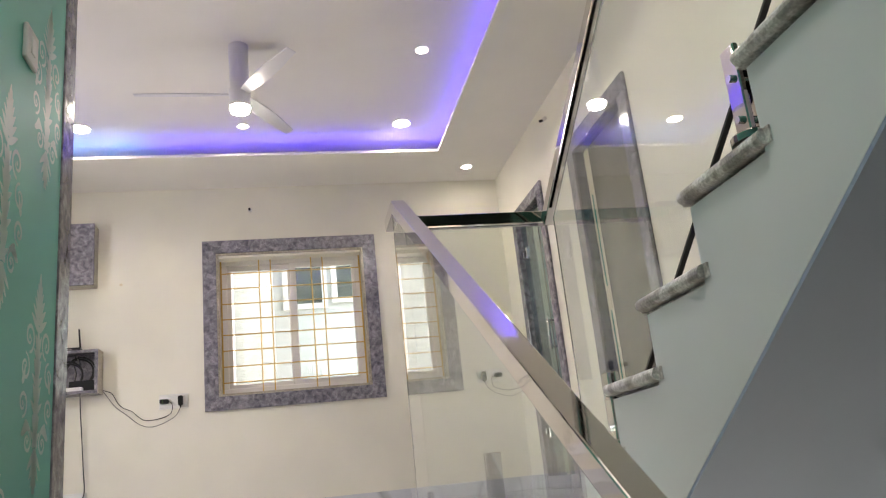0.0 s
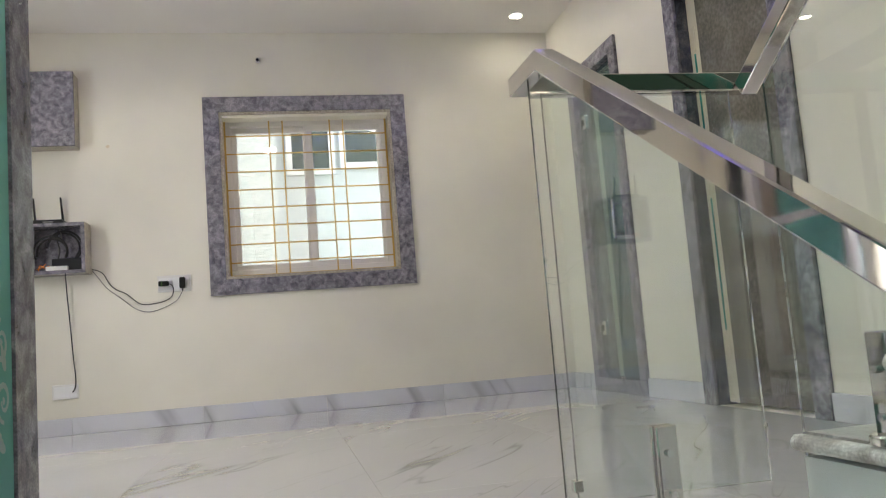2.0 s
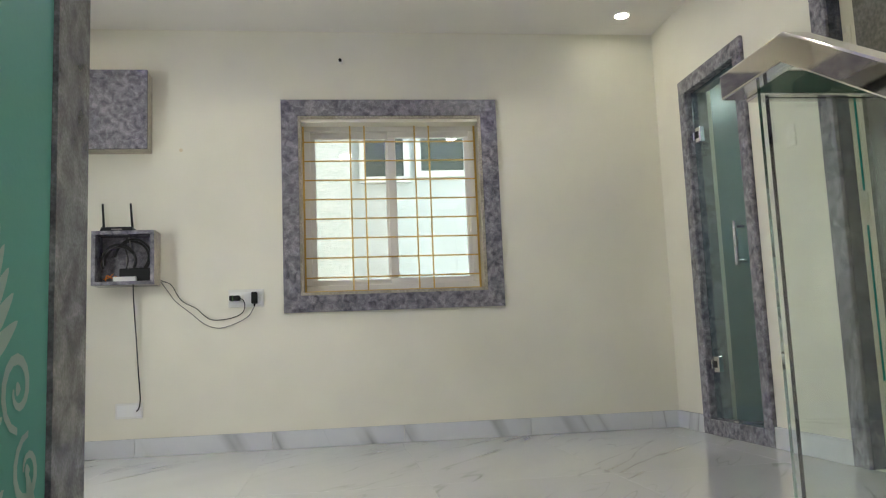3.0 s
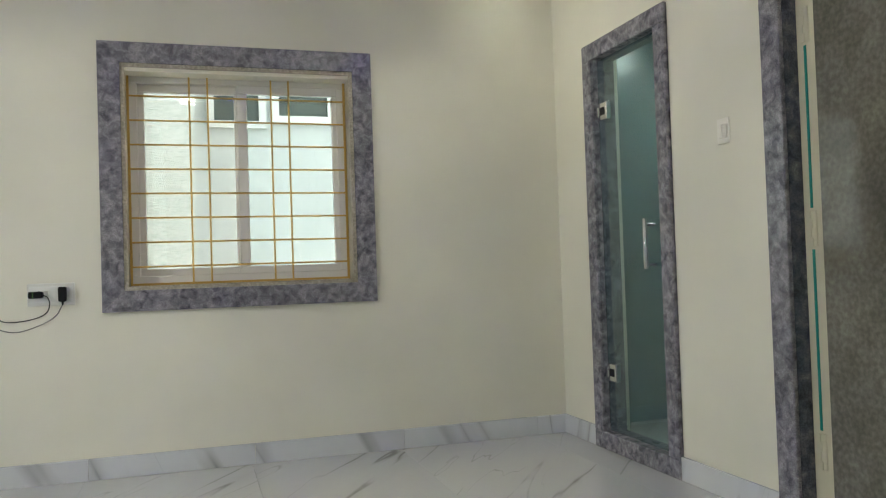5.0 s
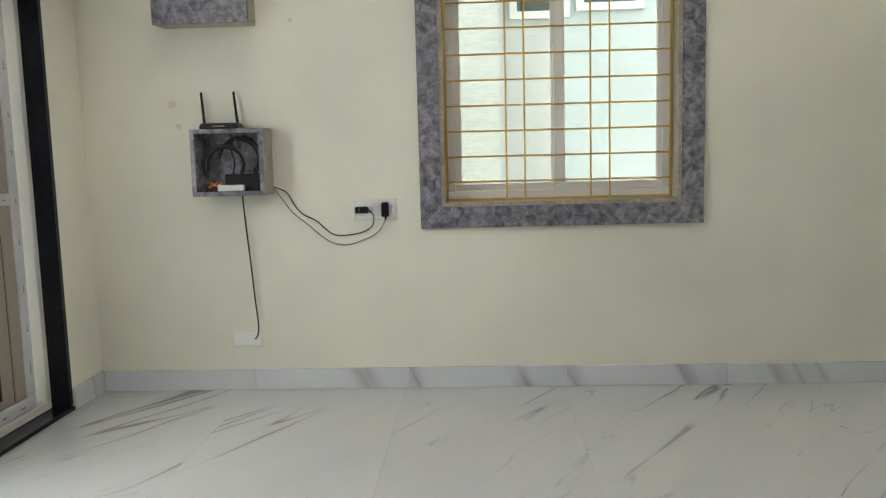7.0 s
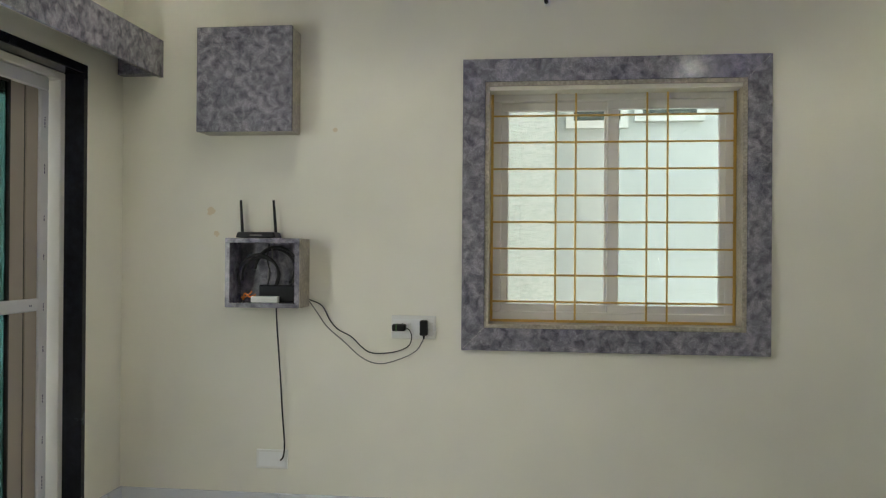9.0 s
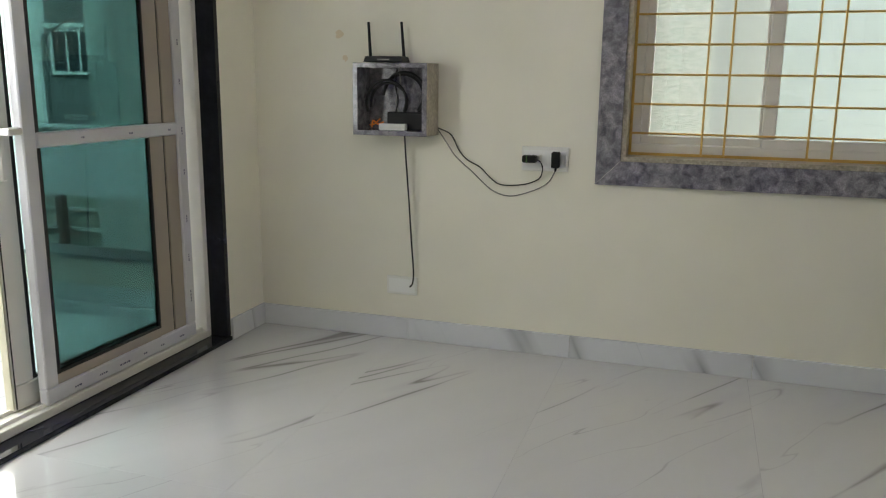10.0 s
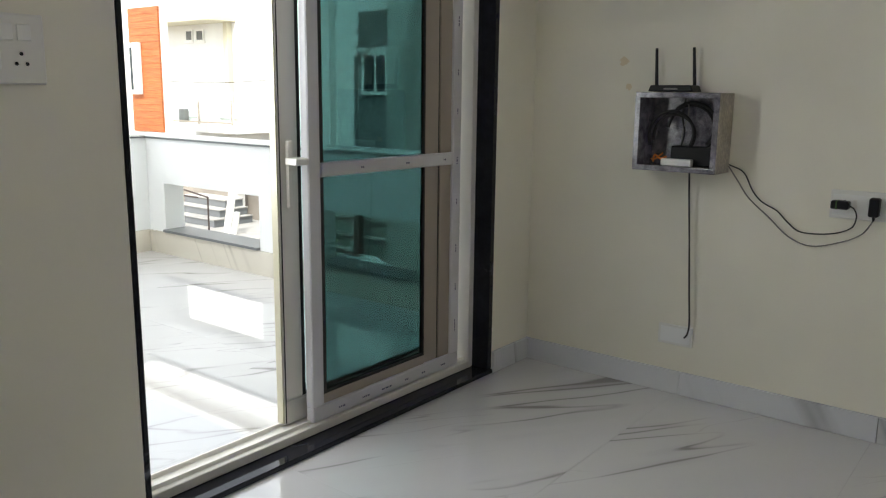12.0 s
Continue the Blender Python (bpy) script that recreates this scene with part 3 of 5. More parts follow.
# ---------------------------------------------------------------- stairs
def bullnose(x0, x1, y_nose, depth, top, thick, up):
    """A granite tread with a rounded nose; up=+1: the flight climbs to +y, the nose looks to -y."""
    r = thick / 2
    pts = [(y_nose + up * depth, top), (y_nose + up * depth, top - thick)]
    for k in range(7):
        a = -math.pi / 2 + math.pi * k / 6
        pts.append((y_nose + up * (r - r * math.cos(a)), top - r + r * math.sin(a)))
    bmn = prism(pts, "x", x0, x1)
    return bmn


lower = thing("lower_stairs", (XG, YS, LAND), "dark green granite stairs rising to the hall", "stairs", "", "structure")
for k in range(0, 7):
    top, y = -k * RISE, YS - k * RUN
    part("tread", bullnose(XG + 0.004, XA + 0.055, y - 0.02, RUN + 0.02 if k else 0.10, top, 0.042, 1), M_TREADTOP, lower)
    part("riser", boxbm(XG + 0.004, XA + 0.02, y, y + 0.02, top - RISE, top - 0.042), M_STEP, lower)
pts = [(YS + 0.02, -0.17), (YS + 0.02, -0.05)]
for k in range(0, 7):
    pts += [(YS + 0.015 - k * RUN, -0.045 - k * RISE), (YS + 0.015 - k * RUN, -0.045 - (k + 1) * RISE)]
pts += [(YS - 7 * RUN + 0.1, LAND - 0.2), (YS, -0.36)]
part("stair_slab", prism([pts[0]] + pts[2:], "x", XG + 0.004, XA + 0.018), M_STAIRWALL, lower)
setting("floor_landing", boxbm(XG, XR, -2.6, YS - 6 * RUN, LAND - 0.2, LAND), M_STEP, "dark granite stair landing", "floor")

upper = thing("upper_stairs", (XR, 2.3, 0), "pale plastered stairs with grey granite treads", "stairs", "", "structure")
NY, UR, UZ = 2.635, 0.303, 0.175     # first nose, run and rise of the upper flight
for k in range(7):
    top, y = 0.172 + k * UZ, NY - k * UR
    part("tread", bullnose(XU + 0.016, XR - 0.001, y, UR + 0.02, top, 0.044, -1), M_STEPTOP, upper)
    strip = cylbm((XU - 0.004, y - 0.015, top - 0.022), (XU - 0.004, y - 0.345, top - 0.022), 0.0165, seg=14)
    box(strip, XU - 0.004, XU + 0.0155, y - 0.362, y - 0.004, top - 0.038, top - 0.006)
    part("tread_end", strip, M_TREADEND, upper, "rounded granite tread end")


def under(y):
    return 0.034 - 0.63 * (y - 1.963)


pts = [(NY - 0.03, -0.010), (NY - 0.03, 0.123)]
for k in range(1, 7):
    y = NY - 0.03 - k * UR
    pts += [(y, 0.123 + (k - 1) * UZ), (y, 0.123 + k * UZ)]
YT = NY - 0.03 - 7 * UR
pts += [(YT, 0.123 + 6 * UZ), (-2.6, 0.123 + 6 * UZ), (-2.6, under(0.25)), (0.25, under(0.25)), (2.448, under(2.448)), (2.448, -0.010)]
part("stair_body", prism(pts, "x", XU, XR - 0.002), M_STAIRWALL, upper)
# soffit board under the flight, the underside's shade put into its darker colour
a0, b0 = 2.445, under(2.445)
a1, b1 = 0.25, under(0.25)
part("soffit", prism([(a0, b0 - 0.002), (a1, b1 - 0.002), (a1, b1 - 0.012), (a0, b0 - 0.012)], "x", XU - 0.0006, XR - 0.003), M_SOFFIT, upper, "soffit with the underside's shade in its colour")

# ---------------------------------------------------------------- glass railing
rail = thing("glass_railing", (XA, 2.74, 0), "stainless steel handrail over clear glass panels", "railing")


def bar(a, b, w, h, up=Vector((0, 0, 1))):
    a, b = Vector(a), Vector(b)
    d = (b - a).normalized()
    s = d.cross(up).normalized()
    u = s.cross(d)
    bmn = bmesh.new()
    vs = [[bmn.verts.new(p + s * (w / 2) * i + u * (h / 2) * j) for i, j in ((-1, -1), (1, -1), (1, 1), (-1, 1))] for p in (a, b)]
    bmn.faces.new(vs[0])
    bmn.faces.new(vs[1])
    for i in range(4):
        bmn.faces.new((vs[0][i], vs[0][(i + 1) % 4], vs[1][(i + 1) % 4], vs[1][i]))
    bmesh.ops.recalc_face_normals(bmn, faces=bmn.faces[:])
    bmesh.ops.bevel(bmn, geom=bmn.edges[:], offset=0.004, segments=2, affect="EDGES", profile=0.5)
    return bmn


RX0, RX1 = 1.632, 1.675          # faces of the stair handrail
XH = (RX0 + RX1) / 2
RT, RB, SL = 1.015, 0.972, 0.588  # top and underside of the level rails, slope of the stair rail
FOLD, BACK = 2.575, 2.772        # where the stair rail levels out, far face of the corner
low_end = 0.10
drop = SL * (FOLD - low_end)
stair_rail = prism([(BACK, RT), (BACK, RB), (FOLD + 0.012, RB), (low_end, RB - 0.004 - drop), (low_end, RT - drop), (FOLD, RT)], "x", RX0, RX1, 0.003)
part("handrail", stair_rail, M_STEEL, rail)
part("handrail", boxbm(RX1 + 0.0005, 2.226, BACK - 0.045, BACK, RB - 0.004, RT - 0.002, bev=0.003), M_STEEL, rail)
part("handrail", bar((2.203, 2.715, 0.966), (2.203, 0.3, 0.975 + 0.655 * 2.40), 0.042, 0.044), M_STEEL, rail)
g1 = part("glass_panel", prism([(2.682, RB + 0.002), (FOLD + 0.012, RB + 0.002), (low_end + 0.05, RB - drop + SL * 0.04), (low_end + 0.05, -0.20 - SL * (2.45 - low_end)), (2.44, -0.14), (2.50, 0.0), (2.555, 0.045), (2.682, 0.045)], "x", XH - 0.006, XH + 0.006), M_GLASS, rail)
g2 = part("glass_panel", boxbm(1.709, 2.175, 2.742, 2.754, 0.05, RB - 0.005), M_GLASS, rail)
g3 = part("glass_panel", prism([(2.64, 0.955), (0.35, 0.965 + 0.655 * 2.29), (0.35, 0.16 + 0.655 * 2.29), (2.22, 0.28), (2.64, 0.06)], "x", 2.197, 2.209), M_GLASS, rail)
for g in (g1, g2, g3):
    g.visible_shadow = False
part("glass_clip", boxbm(1.698, 1.720, 2.738, 2.758, 0.075, 0.101, bev=0.002), M_CHROME, rail, "small steel glass clip")
part("glass_edge", prism([(2.2215, 0.279), (2.219, 0.272), (0.35, 0.152 + 0.655 * 2.29), (0.35, 0.159 + 0.655 * 2.29)], "x", 2.1965, 2.2095), M_GASKET, g3)


def spigot(x, y, z, along="x", h=0.20):
    s = part("spigot", boxbm(x - 0.025, x + 0.025, y - 0.022, y - 0.008, z, z + h, bev=0.003) if along == "x" else boxbm(x - 0.022, x - 0.008, y - 0.025, y + 0.025, z, z + h, bev=0.003), M_STEEL, rail, "stainless steel glass clamp")
    part("clamp_plate", boxbm(x - 0.025, x + 0.025, y + 0.008, y + 0.022, z, z + h, bev=0.003) if along == "x" else boxbm(x + 0.008, x + 0.022, y - 0.025, y + 0.025, z, z + h, bev=0.003), M_STEEL, s)
    foot = cylbm((x, y, z), (x, y, z + 0.014), 0.047, seg=28)
    cyl(foot, (x, y, z + 0.014), (x, y, z + 0.018), 0.047, 0.043, seg=28)
    part("foot", foot, M_STEEL, s)
    for dz in (0.05, 0.14):
        part("bolt", cylbm((x, y - 0.03, z + dz), (x, y + 0.03, z + dz), 0.008, seg=10) if along == "x" else cylbm((x - 0.03, y, z + dz), (x + 0.03, y, z + dz), 0.008, seg=10), M_CHROME, s)


spigot(1.92, 2.748, 0.0)
spigot(XH, 2.43, -RISE, "y", 0.23)
spigot(XH, 2.43 - 3 * RUN, -4 * RISE, "y", 0.21)
spigot(2.203, 2.37, 0.172, "y", 0.21)
spigot(2.203, 2.37 - 3 * UR, 0.172 + 3 * UZ, "y", 0.21)

# granite corner strip and stepped skirting on the wallpapered wall
pil = thing("corner_pilaster", (XG, 2.4, 0), "grey granite strip capping the wallpapered wall's end", "trim", "", "structure")
part("granite_strip", boxbm(XG - 0.15, XG + 0.004, 2.352, 2.462, -0.01, CEIL - 0.002, bev=0.004), M_TRIM, pil)
for k in range(0, 7):
    y, z = YS - k * RUN, -k * RISE
    part("stair_skirting", boxbm(XG + 0.001, XG + 0.014, y - RUN - 0.03, min(y + 0.01, 2.33) - 0.002, z - RISE, z - RISE + (0.30 if k else 0.16), bev=0.003), M_TRIM, pil)

# ---------------------------------------------------------------- sliding door to the terrace
sd = thing("door_3", (XL - 0.1, 5.32, 0), "white sliding door half open in black granite", "sliding door", "", "structure")
part("granite_reveal", boxbm(XL - 0.215, XL + 0.004, 6.205, 6.238, 0.022, 2.118, bev=0.003), M_BLACK, sd, "black granite reveal")
part("granite_reveal", boxbm(XL - 0.215, XL + 0.004, 4.407, 4.425, 0.022, 2.118, bev=0.003), M_BLACK, sd, "black granite reveal")
part("granite_head", boxbm(XL - 0.215, XL + 0.004, 4.425, 6.205, 2.075, 2.118, bev=0.003), M_BLACK, sd, "black granite head")
part("threshold", boxbm(XL - 0.22, XL + 0.012, 4.407, 6.238, 0.0, 0.021, bev=0.003), M_BLACK, sd, "black granite threshold")
for b in frame_ring("x", XL - 0.215, XL - 0.085, 4.426, 6.204, 0.022, 2.074, 0.035, 0.003):
    part("outer_frame", b, M_UPVC, sd)
for x in (-0.115, -0.185):
    part("track", boxbm(XL + x - 0.004, XL + x + 0.004, 4.462, 6.168, 0.057, 0.072), M_UPVC, sd)


def slide(x, y0, y1, stile, face, mid=None, tint=M_TINT, seal=0.0):
    """One sash of the sliding door at depth x."""
    z0, z1 = 0.062, 2.036
    bars = frame_ring("x", x - 0.02, x + 0.02, y0, y1, z0, z1, stile, 0.005)
    s = part("sliding_sash", bars[0], face, sd)
    for b in bars[1:]:
        part("stile", b, face, s)
    in0, in1, iz0, iz1 = y0 + stile, y1 - stile, z0 + stile, z1 - stile
    p0, p1 = in0 + 0.018, in1 - 0.008
    if seal:
        p1 = in1 - seal
        part("glazing_bead", boxbm(x - 0.012, x + 0.010, p1 + 0.105, in1, iz0, iz1, bev=0.002), M_SEAL, s)
        part("glazing_bead", boxbm(x - 0.012, x + 0.006, p1, p1 + 0.098, iz0, iz1, bev=0.002), M_SEAL, s)
        part("bead_groove", boxbm(x - 0.012, x + 0.004, p1 + 0.0985, p1 + 0.1045, iz0, iz1), M_GASKET, s)
        part("glazing_bead", boxbm(x - 0.012, x + 0.012, in0, p1 - 0.0005, iz0, iz0 + 0.04, bev=0.002), M_SEAL, s)
        iz0 += 0.0405
    part("gasket", boxbm(x - 0.008, x + 0.0135, in0, p0, iz0, iz1), M_GASKET, s)
    part("gasket", boxbm(x - 0.008, x + 0.0125, p1 - 0.009, p1 - 0.0006, iz0, iz1), M_GASKET, s)
    part("gasket", boxbm(x - 0.008, x + 0.0115, p0, p1 - 0.0092, iz0, iz0 + 0.010), M_GASKET, s)
    part("gasket", boxbm(x - 0.008, x + 0.0115, p0, p1 - 0.0092, iz1 - 0.010, iz1), M_GASKET, s)
    part("pane", boxbm(x - 0.004, x + 0.002, p0 - 0.002, p1 - 0.007, iz0 + 0.002, iz1 - 0.002), tint, s)
    if mid:
        part("mid_rail", boxbm(x - 0.0185, x + 0.022, y0 + stile, y1 - stile, mid, mid + 0.055, bev=0.005), face, s)
    return s


sashA = slide(XL - 0.115, 5.175, 6.10, 0.062, M_FILM, 1.01, M_TINT, 0.185)
sashB = slide(XL - 0.185, 5.095, 6.13, 0.095, M_UPVC, None, M_MIDTINT)
part("brush_seal", boxbm(XL - 0.1645, XL - 0.1635, 5.098, 5.104, 0.07, 2.03), M_GASKET, sashB, "dark brush seal")
part("edge_bead", boxbm(XL - 0.200, XL - 0.168, 5.0885, 5.0945, 0.07, 2.03), M_EDGING, sashB, "cream edge bead")
part("handle", boxbm(XL - 0.164, XL - 0.150, 5.125, 5.155, 0.90, 1.15, bev=0.006), M_UPVC, sashB, "white plastic door handle")
part("lock_strip", boxbm(XL - 0.160, XL - 0.096, 5.12, 5.22, 1.06, 1.085, bev=0.004), M_UPVC, sashB)
rnd = random.Random(5)
for k in range(9):
    z = 0.2 + k * 0.2 + 0.05 * rnd.random()
    for q in range(rnd.randint(2, 4)):
        w = 0.005 + 0.009 * rnd.random()
        part("film_print", boxbm(XL - 0.0948, XL - 0.0940, 6.066, 6.072, z, z + w), M_INK, sashA)
        z += w + 0.004
for k in range(6):
    y = 5.30 + k * 0.13 + 0.03 * rnd.random()
    for q in range(rnd.randint(2, 5)):
        w = 0.004 + 0.010 * rnd.random()
        part("film_print", boxbm(XL - 0.0948, XL - 0.0940, y, y + w, 0.085, 0.092), M_INK, sashA)
        if q < 2 and k % 2:
            part("film_print", boxbm(XL - 0.0928, XL - 0.0920, y, y + w, 1.032, 1.039), M_INK, sashA)
        y += w + 0.004

pel = thing("curtain_pelmet", (XL, 5.4, 2.13), "grey granite-faced pelmet box above the sliding door", "pelmet")
part("front_board", boxbm(-0.872, -0.85, 4.05, YB - 0.001, 2.128, 2.31, bev=0.002), M_TRIM, pel)
part("top_board", boxbm(XL + 0.001, -0.872, 4.05, YB - 0.001, 2.29, 2.31), M_TRIM, pel)
part("end_board", boxbm(XL + 0.001, -0.872, 6.50, YB - 0.001, 2.135, 2.29), M_TRIM, pel)

# ---------------------------------------------------------------- lamps and fan
def downlight(x, y, z, r, m, label):
    t = thing("downlight", (x, y, z), label, "downlight", "ceiling downlights")
    part("diffuser", cylbm((x, y, z - 0.006), (x, y, z - 0.001), r, seg=28), m, t)
    bmr = cylbm((x, y, z - 0.010), (x, y, z), r + 0.012, r + 0.016, seg=28, caps=False)
    part("bezel", bmr, M_WHITE, t)


BIG, SMALL = "large round lit ceiling downlight", "small round lit ceiling downlight"
for x in (2.215, -0.10):
    for y in (5.70, 3.55):
        downlight(x, y, RECESS, 0.056, M_LAMP, BIG)
for x, y in ((2.215, 4.63), (-0.10, 4.63), (1.03, 5.70), (1.03, 3.55)):
    downlight(x, y, RECESS, 0.027, M_SPOT, SMALL)
for x, y in ((2.82, 6.225), (-0.73, 6.225), (2.82, 3.0), (-0.73, 3.0)):
    downlight(x, y, CEIL, 0.034, M_SPOT, SMALL)

FX, FY = 1.068, 4.60
fan = thing("ceiling_fan", (FX, FY, RECESS), "grey-white three-blade ceiling fan with a lamp", "ceiling fan")
part("canopy", cylbm((FX, FY, 2.50), (FX, FY, RECESS), 0.056, 0.06, 28), M_FAN, fan, smooth=False)
part("motor", cylbm((FX, FY, 2.40), (FX, FY, 2.50), 0.062, 0.066, 28), M_FAN, fan)
part("trim_ring", cylbm((FX, FY, 2.385), (FX, FY, 2.40), 0.064, 0.064, 28), M_CHROME, fan)
part("lamp", cylbm((FX, FY, 2.358), (FX, FY, 2.385), 0.054, 0.06, 28), M_LAMP, fan, "lit lamp disc")
for deg in (181, 301, 61):
    a = radians(deg)
    bmn = bmesh.new()
    rows = []
    for k in range(9):
        u = k / 8
        d, w = 0.06 + 0.54 * u, 0.026 + 0.016 * math.sin(math.pi * min(1, u * 1.05))
        tilt = -0.34 + 0.06 * u
        rows.append([bmn.verts.new((d, s * w, 2.468 + s * w * tilt + h)) for s in (-1, 1) for h in (0, 0.006)])
    for p, q in zip(rows, rows[1:]):
        for i, j in ((0, 1), (1, 3), (3, 2), (2, 0)):
            bmn.faces.new((p[i], p[j], q[j], q[i]))
    for r in (rows[0], rows[-1]):
        bmn.faces.new((r[0], r[1], r[3], r[2]))
    bmesh.ops.recalc_face_normals(bmn, faces=bmn.faces[:])
    bmesh.ops.transform(bmn, matrix=Matrix.Translation((FX, FY, 0)) @ Matrix.Rotation(a, 4, "Z"), verts=bmn.verts[:])
    part("blade", bmn, M_FAN, fan)

# ---------------------------------------------------------------- cupboard, niche, router and wiring
cup = thing("wall_cupboard", (-0.38, YB, 1.84), "closed grey granite-faced wall cupboard", "cupboard")
part("body", boxbm(-0.612, -0.153, 6.428, YB - 0.001, 1.838, 2.327, bev=0.002), M_REVEAL, cup)
part("door", boxbm(-0.614, -0.151, 6.408, 6.4265, 1.836, 2.329, bev=0.002), M_TRIM, cup)
ni = thing("wall_niche_box", (-0.28, YB, 1.01), "open grey granite box shelf holding cables and a modem", "shelf")
NX0, NX1, NZ0, NZ1, NY0 = -0.462, -0.105, 1.012, 1.336, 6.395
part("top_board", boxbm(NX0, NX1, NY0, YB - 0.001, NZ1 - 0.022, NZ1, bev=0.002), M_TRIM, ni)
part("bottom_board", boxbm(NX0, NX1, NY0, YB - 0.001, NZ0, NZ0 + 0.022, bev=0.002), M_TRIM, ni)
part("side_board", boxbm(NX0, NX0 + 0.022, NY0, YB - 0.001, NZ0 + 0.022, NZ1 - 0.022), M_TRIM, ni)
part("side_board", boxbm(NX1 - 0.022, NX1, NY0, YB - 0.001, NZ0 + 0.022, NZ1 - 0.022), M_TRIM, ni)
part("outer_panel", boxbm(NX1, NX1 + 0.003, NY0 + 0.004, YB - 0.001, NZ0, NZ1), M_REVEAL, ni, "beige outer side panel")
part("back_board", boxbm(NX0 + 0.022, NX1 - 0.022, YB - 0.008, YB - 0.001, NZ0 + 0.022, NZ1 - 0.022), M_TRIM, ni)
ro = thing("wifi_router", (-0.30, 6.49, NZ1), "black wireless router with two upright aerials", "router")
part("body", prism([(-0.43, NZ1 + 0.004), (-0.235, NZ1 + 0.004), (-0.245, NZ1 + 0.03), (-0.42, NZ1 + 0.03)], "y", 6.44, 6.54, 0.004), M_BLACKPL, ro)
for x, dx in ((-0.425, -0.010), (-0.258, -0.014)):
    part("aerial", cylbm((x, 6.52, NZ1 + 0.012), (x + dx, 6.52, NZ1 + 0.185), 0.008, 0.006, 10), M_BLACKPL, ro)
part("label_strip", boxbm(-0.36, -0.30, 6.4385, 6.4395, NZ1 + 0.012, NZ1 + 0.018), M_GREYWIRE, ro)
mo = thing("modem", (-0.20, 6.48, NZ0 + 0.022), "black flat modem box lying in the niche", "modem")
part("body", boxbm(-0.318, -0.135, 6.455, 6.54, NZ0 + 0.024, NZ0 + 0.104, bev=0.004), M_BLACKPL, mo)
ad = thing("fibre_box", (-0.28, 6.43, NZ0 + 0.022), "small white fibre termination box", "fibre box")
part("body", boxbm(-0.345, -0.215, 6.418, 6.448, NZ0 + 0.023, NZ0 + 0.052, bev=0.003), M_WHITE, ad)
part("lid_seam", boxbm(-0.344, -0.216, 6.4172, 6.4178, NZ0 + 0.036, NZ0 + 0.038), M_PLATE, ad)
coil = thing("cable_coil", (-0.28, 6.49, 1.15), "black coiled cable loops hanging in the niche", "cable")
for r, cx, cz, y, a0, n in ((0.098, -0.322, 1.160, 6.455, -25, 9), (0.090, -0.318, 1.155, 6.478, -40, 9), (0.104, -0.250, 1.190, 6.50, -52, 9), (0.098, -0.262, 1.186, 6.518, -40, 8)):
    part("loop", tube([(cx + r * math.cos(q), y + 0.006 * math.sin(3 * q), cz + r * 1.02 * math.sin(q)) for q in [radians(a0 + 29 * k) for k in range(n)]], 0.0065), M_CABLE, coil, smooth=True)
part("strand", tube([(-0.285, 6.50, 1.31), (-0.29, 6.49, 1.24), (-0.275, 6.485, 1.17), (-0.29, 6.48, 1.09)], 0.004), M_CABLE, coil, smooth=True)
part("strand", tube([(-0.275, 6.50, 1.31), (-0.265, 6.49, 1.25), (-0.285, 6.485, 1.16), (-0.26, 6.48, 1.10)], 0.003), M_GREYWIRE, coil, smooth=True)
part("lead", tube([(-0.40, 6.47, 1.045), (-0.385, 6.45, 1.075), (-0.36, 6.45, 1.06), (-0.335, 6.46, 1.07)], 0.004), M_ORANGE, coil, "orange lead", True)
part("lead", tube([(-0.41, 6.47, 1.055), (-0.38, 6.455, 1.06), (-0.35, 6.45, 1.085)], 0.003), M_ORANGE, coil, "orange lead", True)


def plate(name, x0, x1, z0, z1, label):
    t = thing(name, ((x0 + x1) / 2, YB, z0), label, "socket")
    part("plate", boxbm(x0, x1, YB - 0.010, YB - 0.001, z0, z1, bev=0.003), M_PLATE, t)
    return t


so = plate("power_socket", 0.302, 0.515, 0.866, 0.976, "white double power socket with two black plugs")
part("insert", boxbm(0.312, 0.505, YB - 0.0125, YB - 0.010, 0.882, 0.96, bev=0.001), M_WHITE, so)
for x in (0.355, 0.46):
    part("rocker", boxbm(x + 0.028, x + 0.042, YB - 0.016, YB - 0.0125, 0.90, 0.942, bev=0.002), M_PLATE, so)
    for dx, dz in ((0, 0.018), (-0.011, -0.004), (0.011, -0.004)):
        part("pin_hole", cylbm((x + dx, YB - 0.0131, 0.918 + dz), (x + dx, YB - 0.0124, 0.918 + dz), 0.0035, seg=10), M_BLACKPL, so)
pl = thing("plug_adapter", (0.34, YB, 0.92), "black power adapter plugged into the socket", "plug", "plugs in the socket")
part("body", boxbm(0.312, 0.376, YB - 0.055, YB - 0.0135, 0.905, 0.937, bev=0.005), M_BLACKPL, pl)
part("ring", boxbm(0.330, 0.336, YB - 0.0555, YB - 0.0132, 0.9045, 0.9375, bev=0.001), M_LEAF, pl, "green collar")
pl2 = thing("plug_adapter", (0.46, YB, 0.9), "black upright adapter plugged into the socket", "plug", "plugs in the socket")
part("body", boxbm(0.443, 0.479, YB - 0.05, YB - 0.0135, 0.885, 0.957, bev=0.005), M_BLACKPL, pl2)
part("strain_relief", cylbm((0.461, YB - 0.03, 0.868), (0.461, YB - 0.03, 0.885), 0.004, 0.006, 10), M_BLACKPL, pl2)
cb = thing("power_cable", (0.1, YB, 0.85), "thin dark cable sagging from niche to socket", "cable", "cables on the wall")
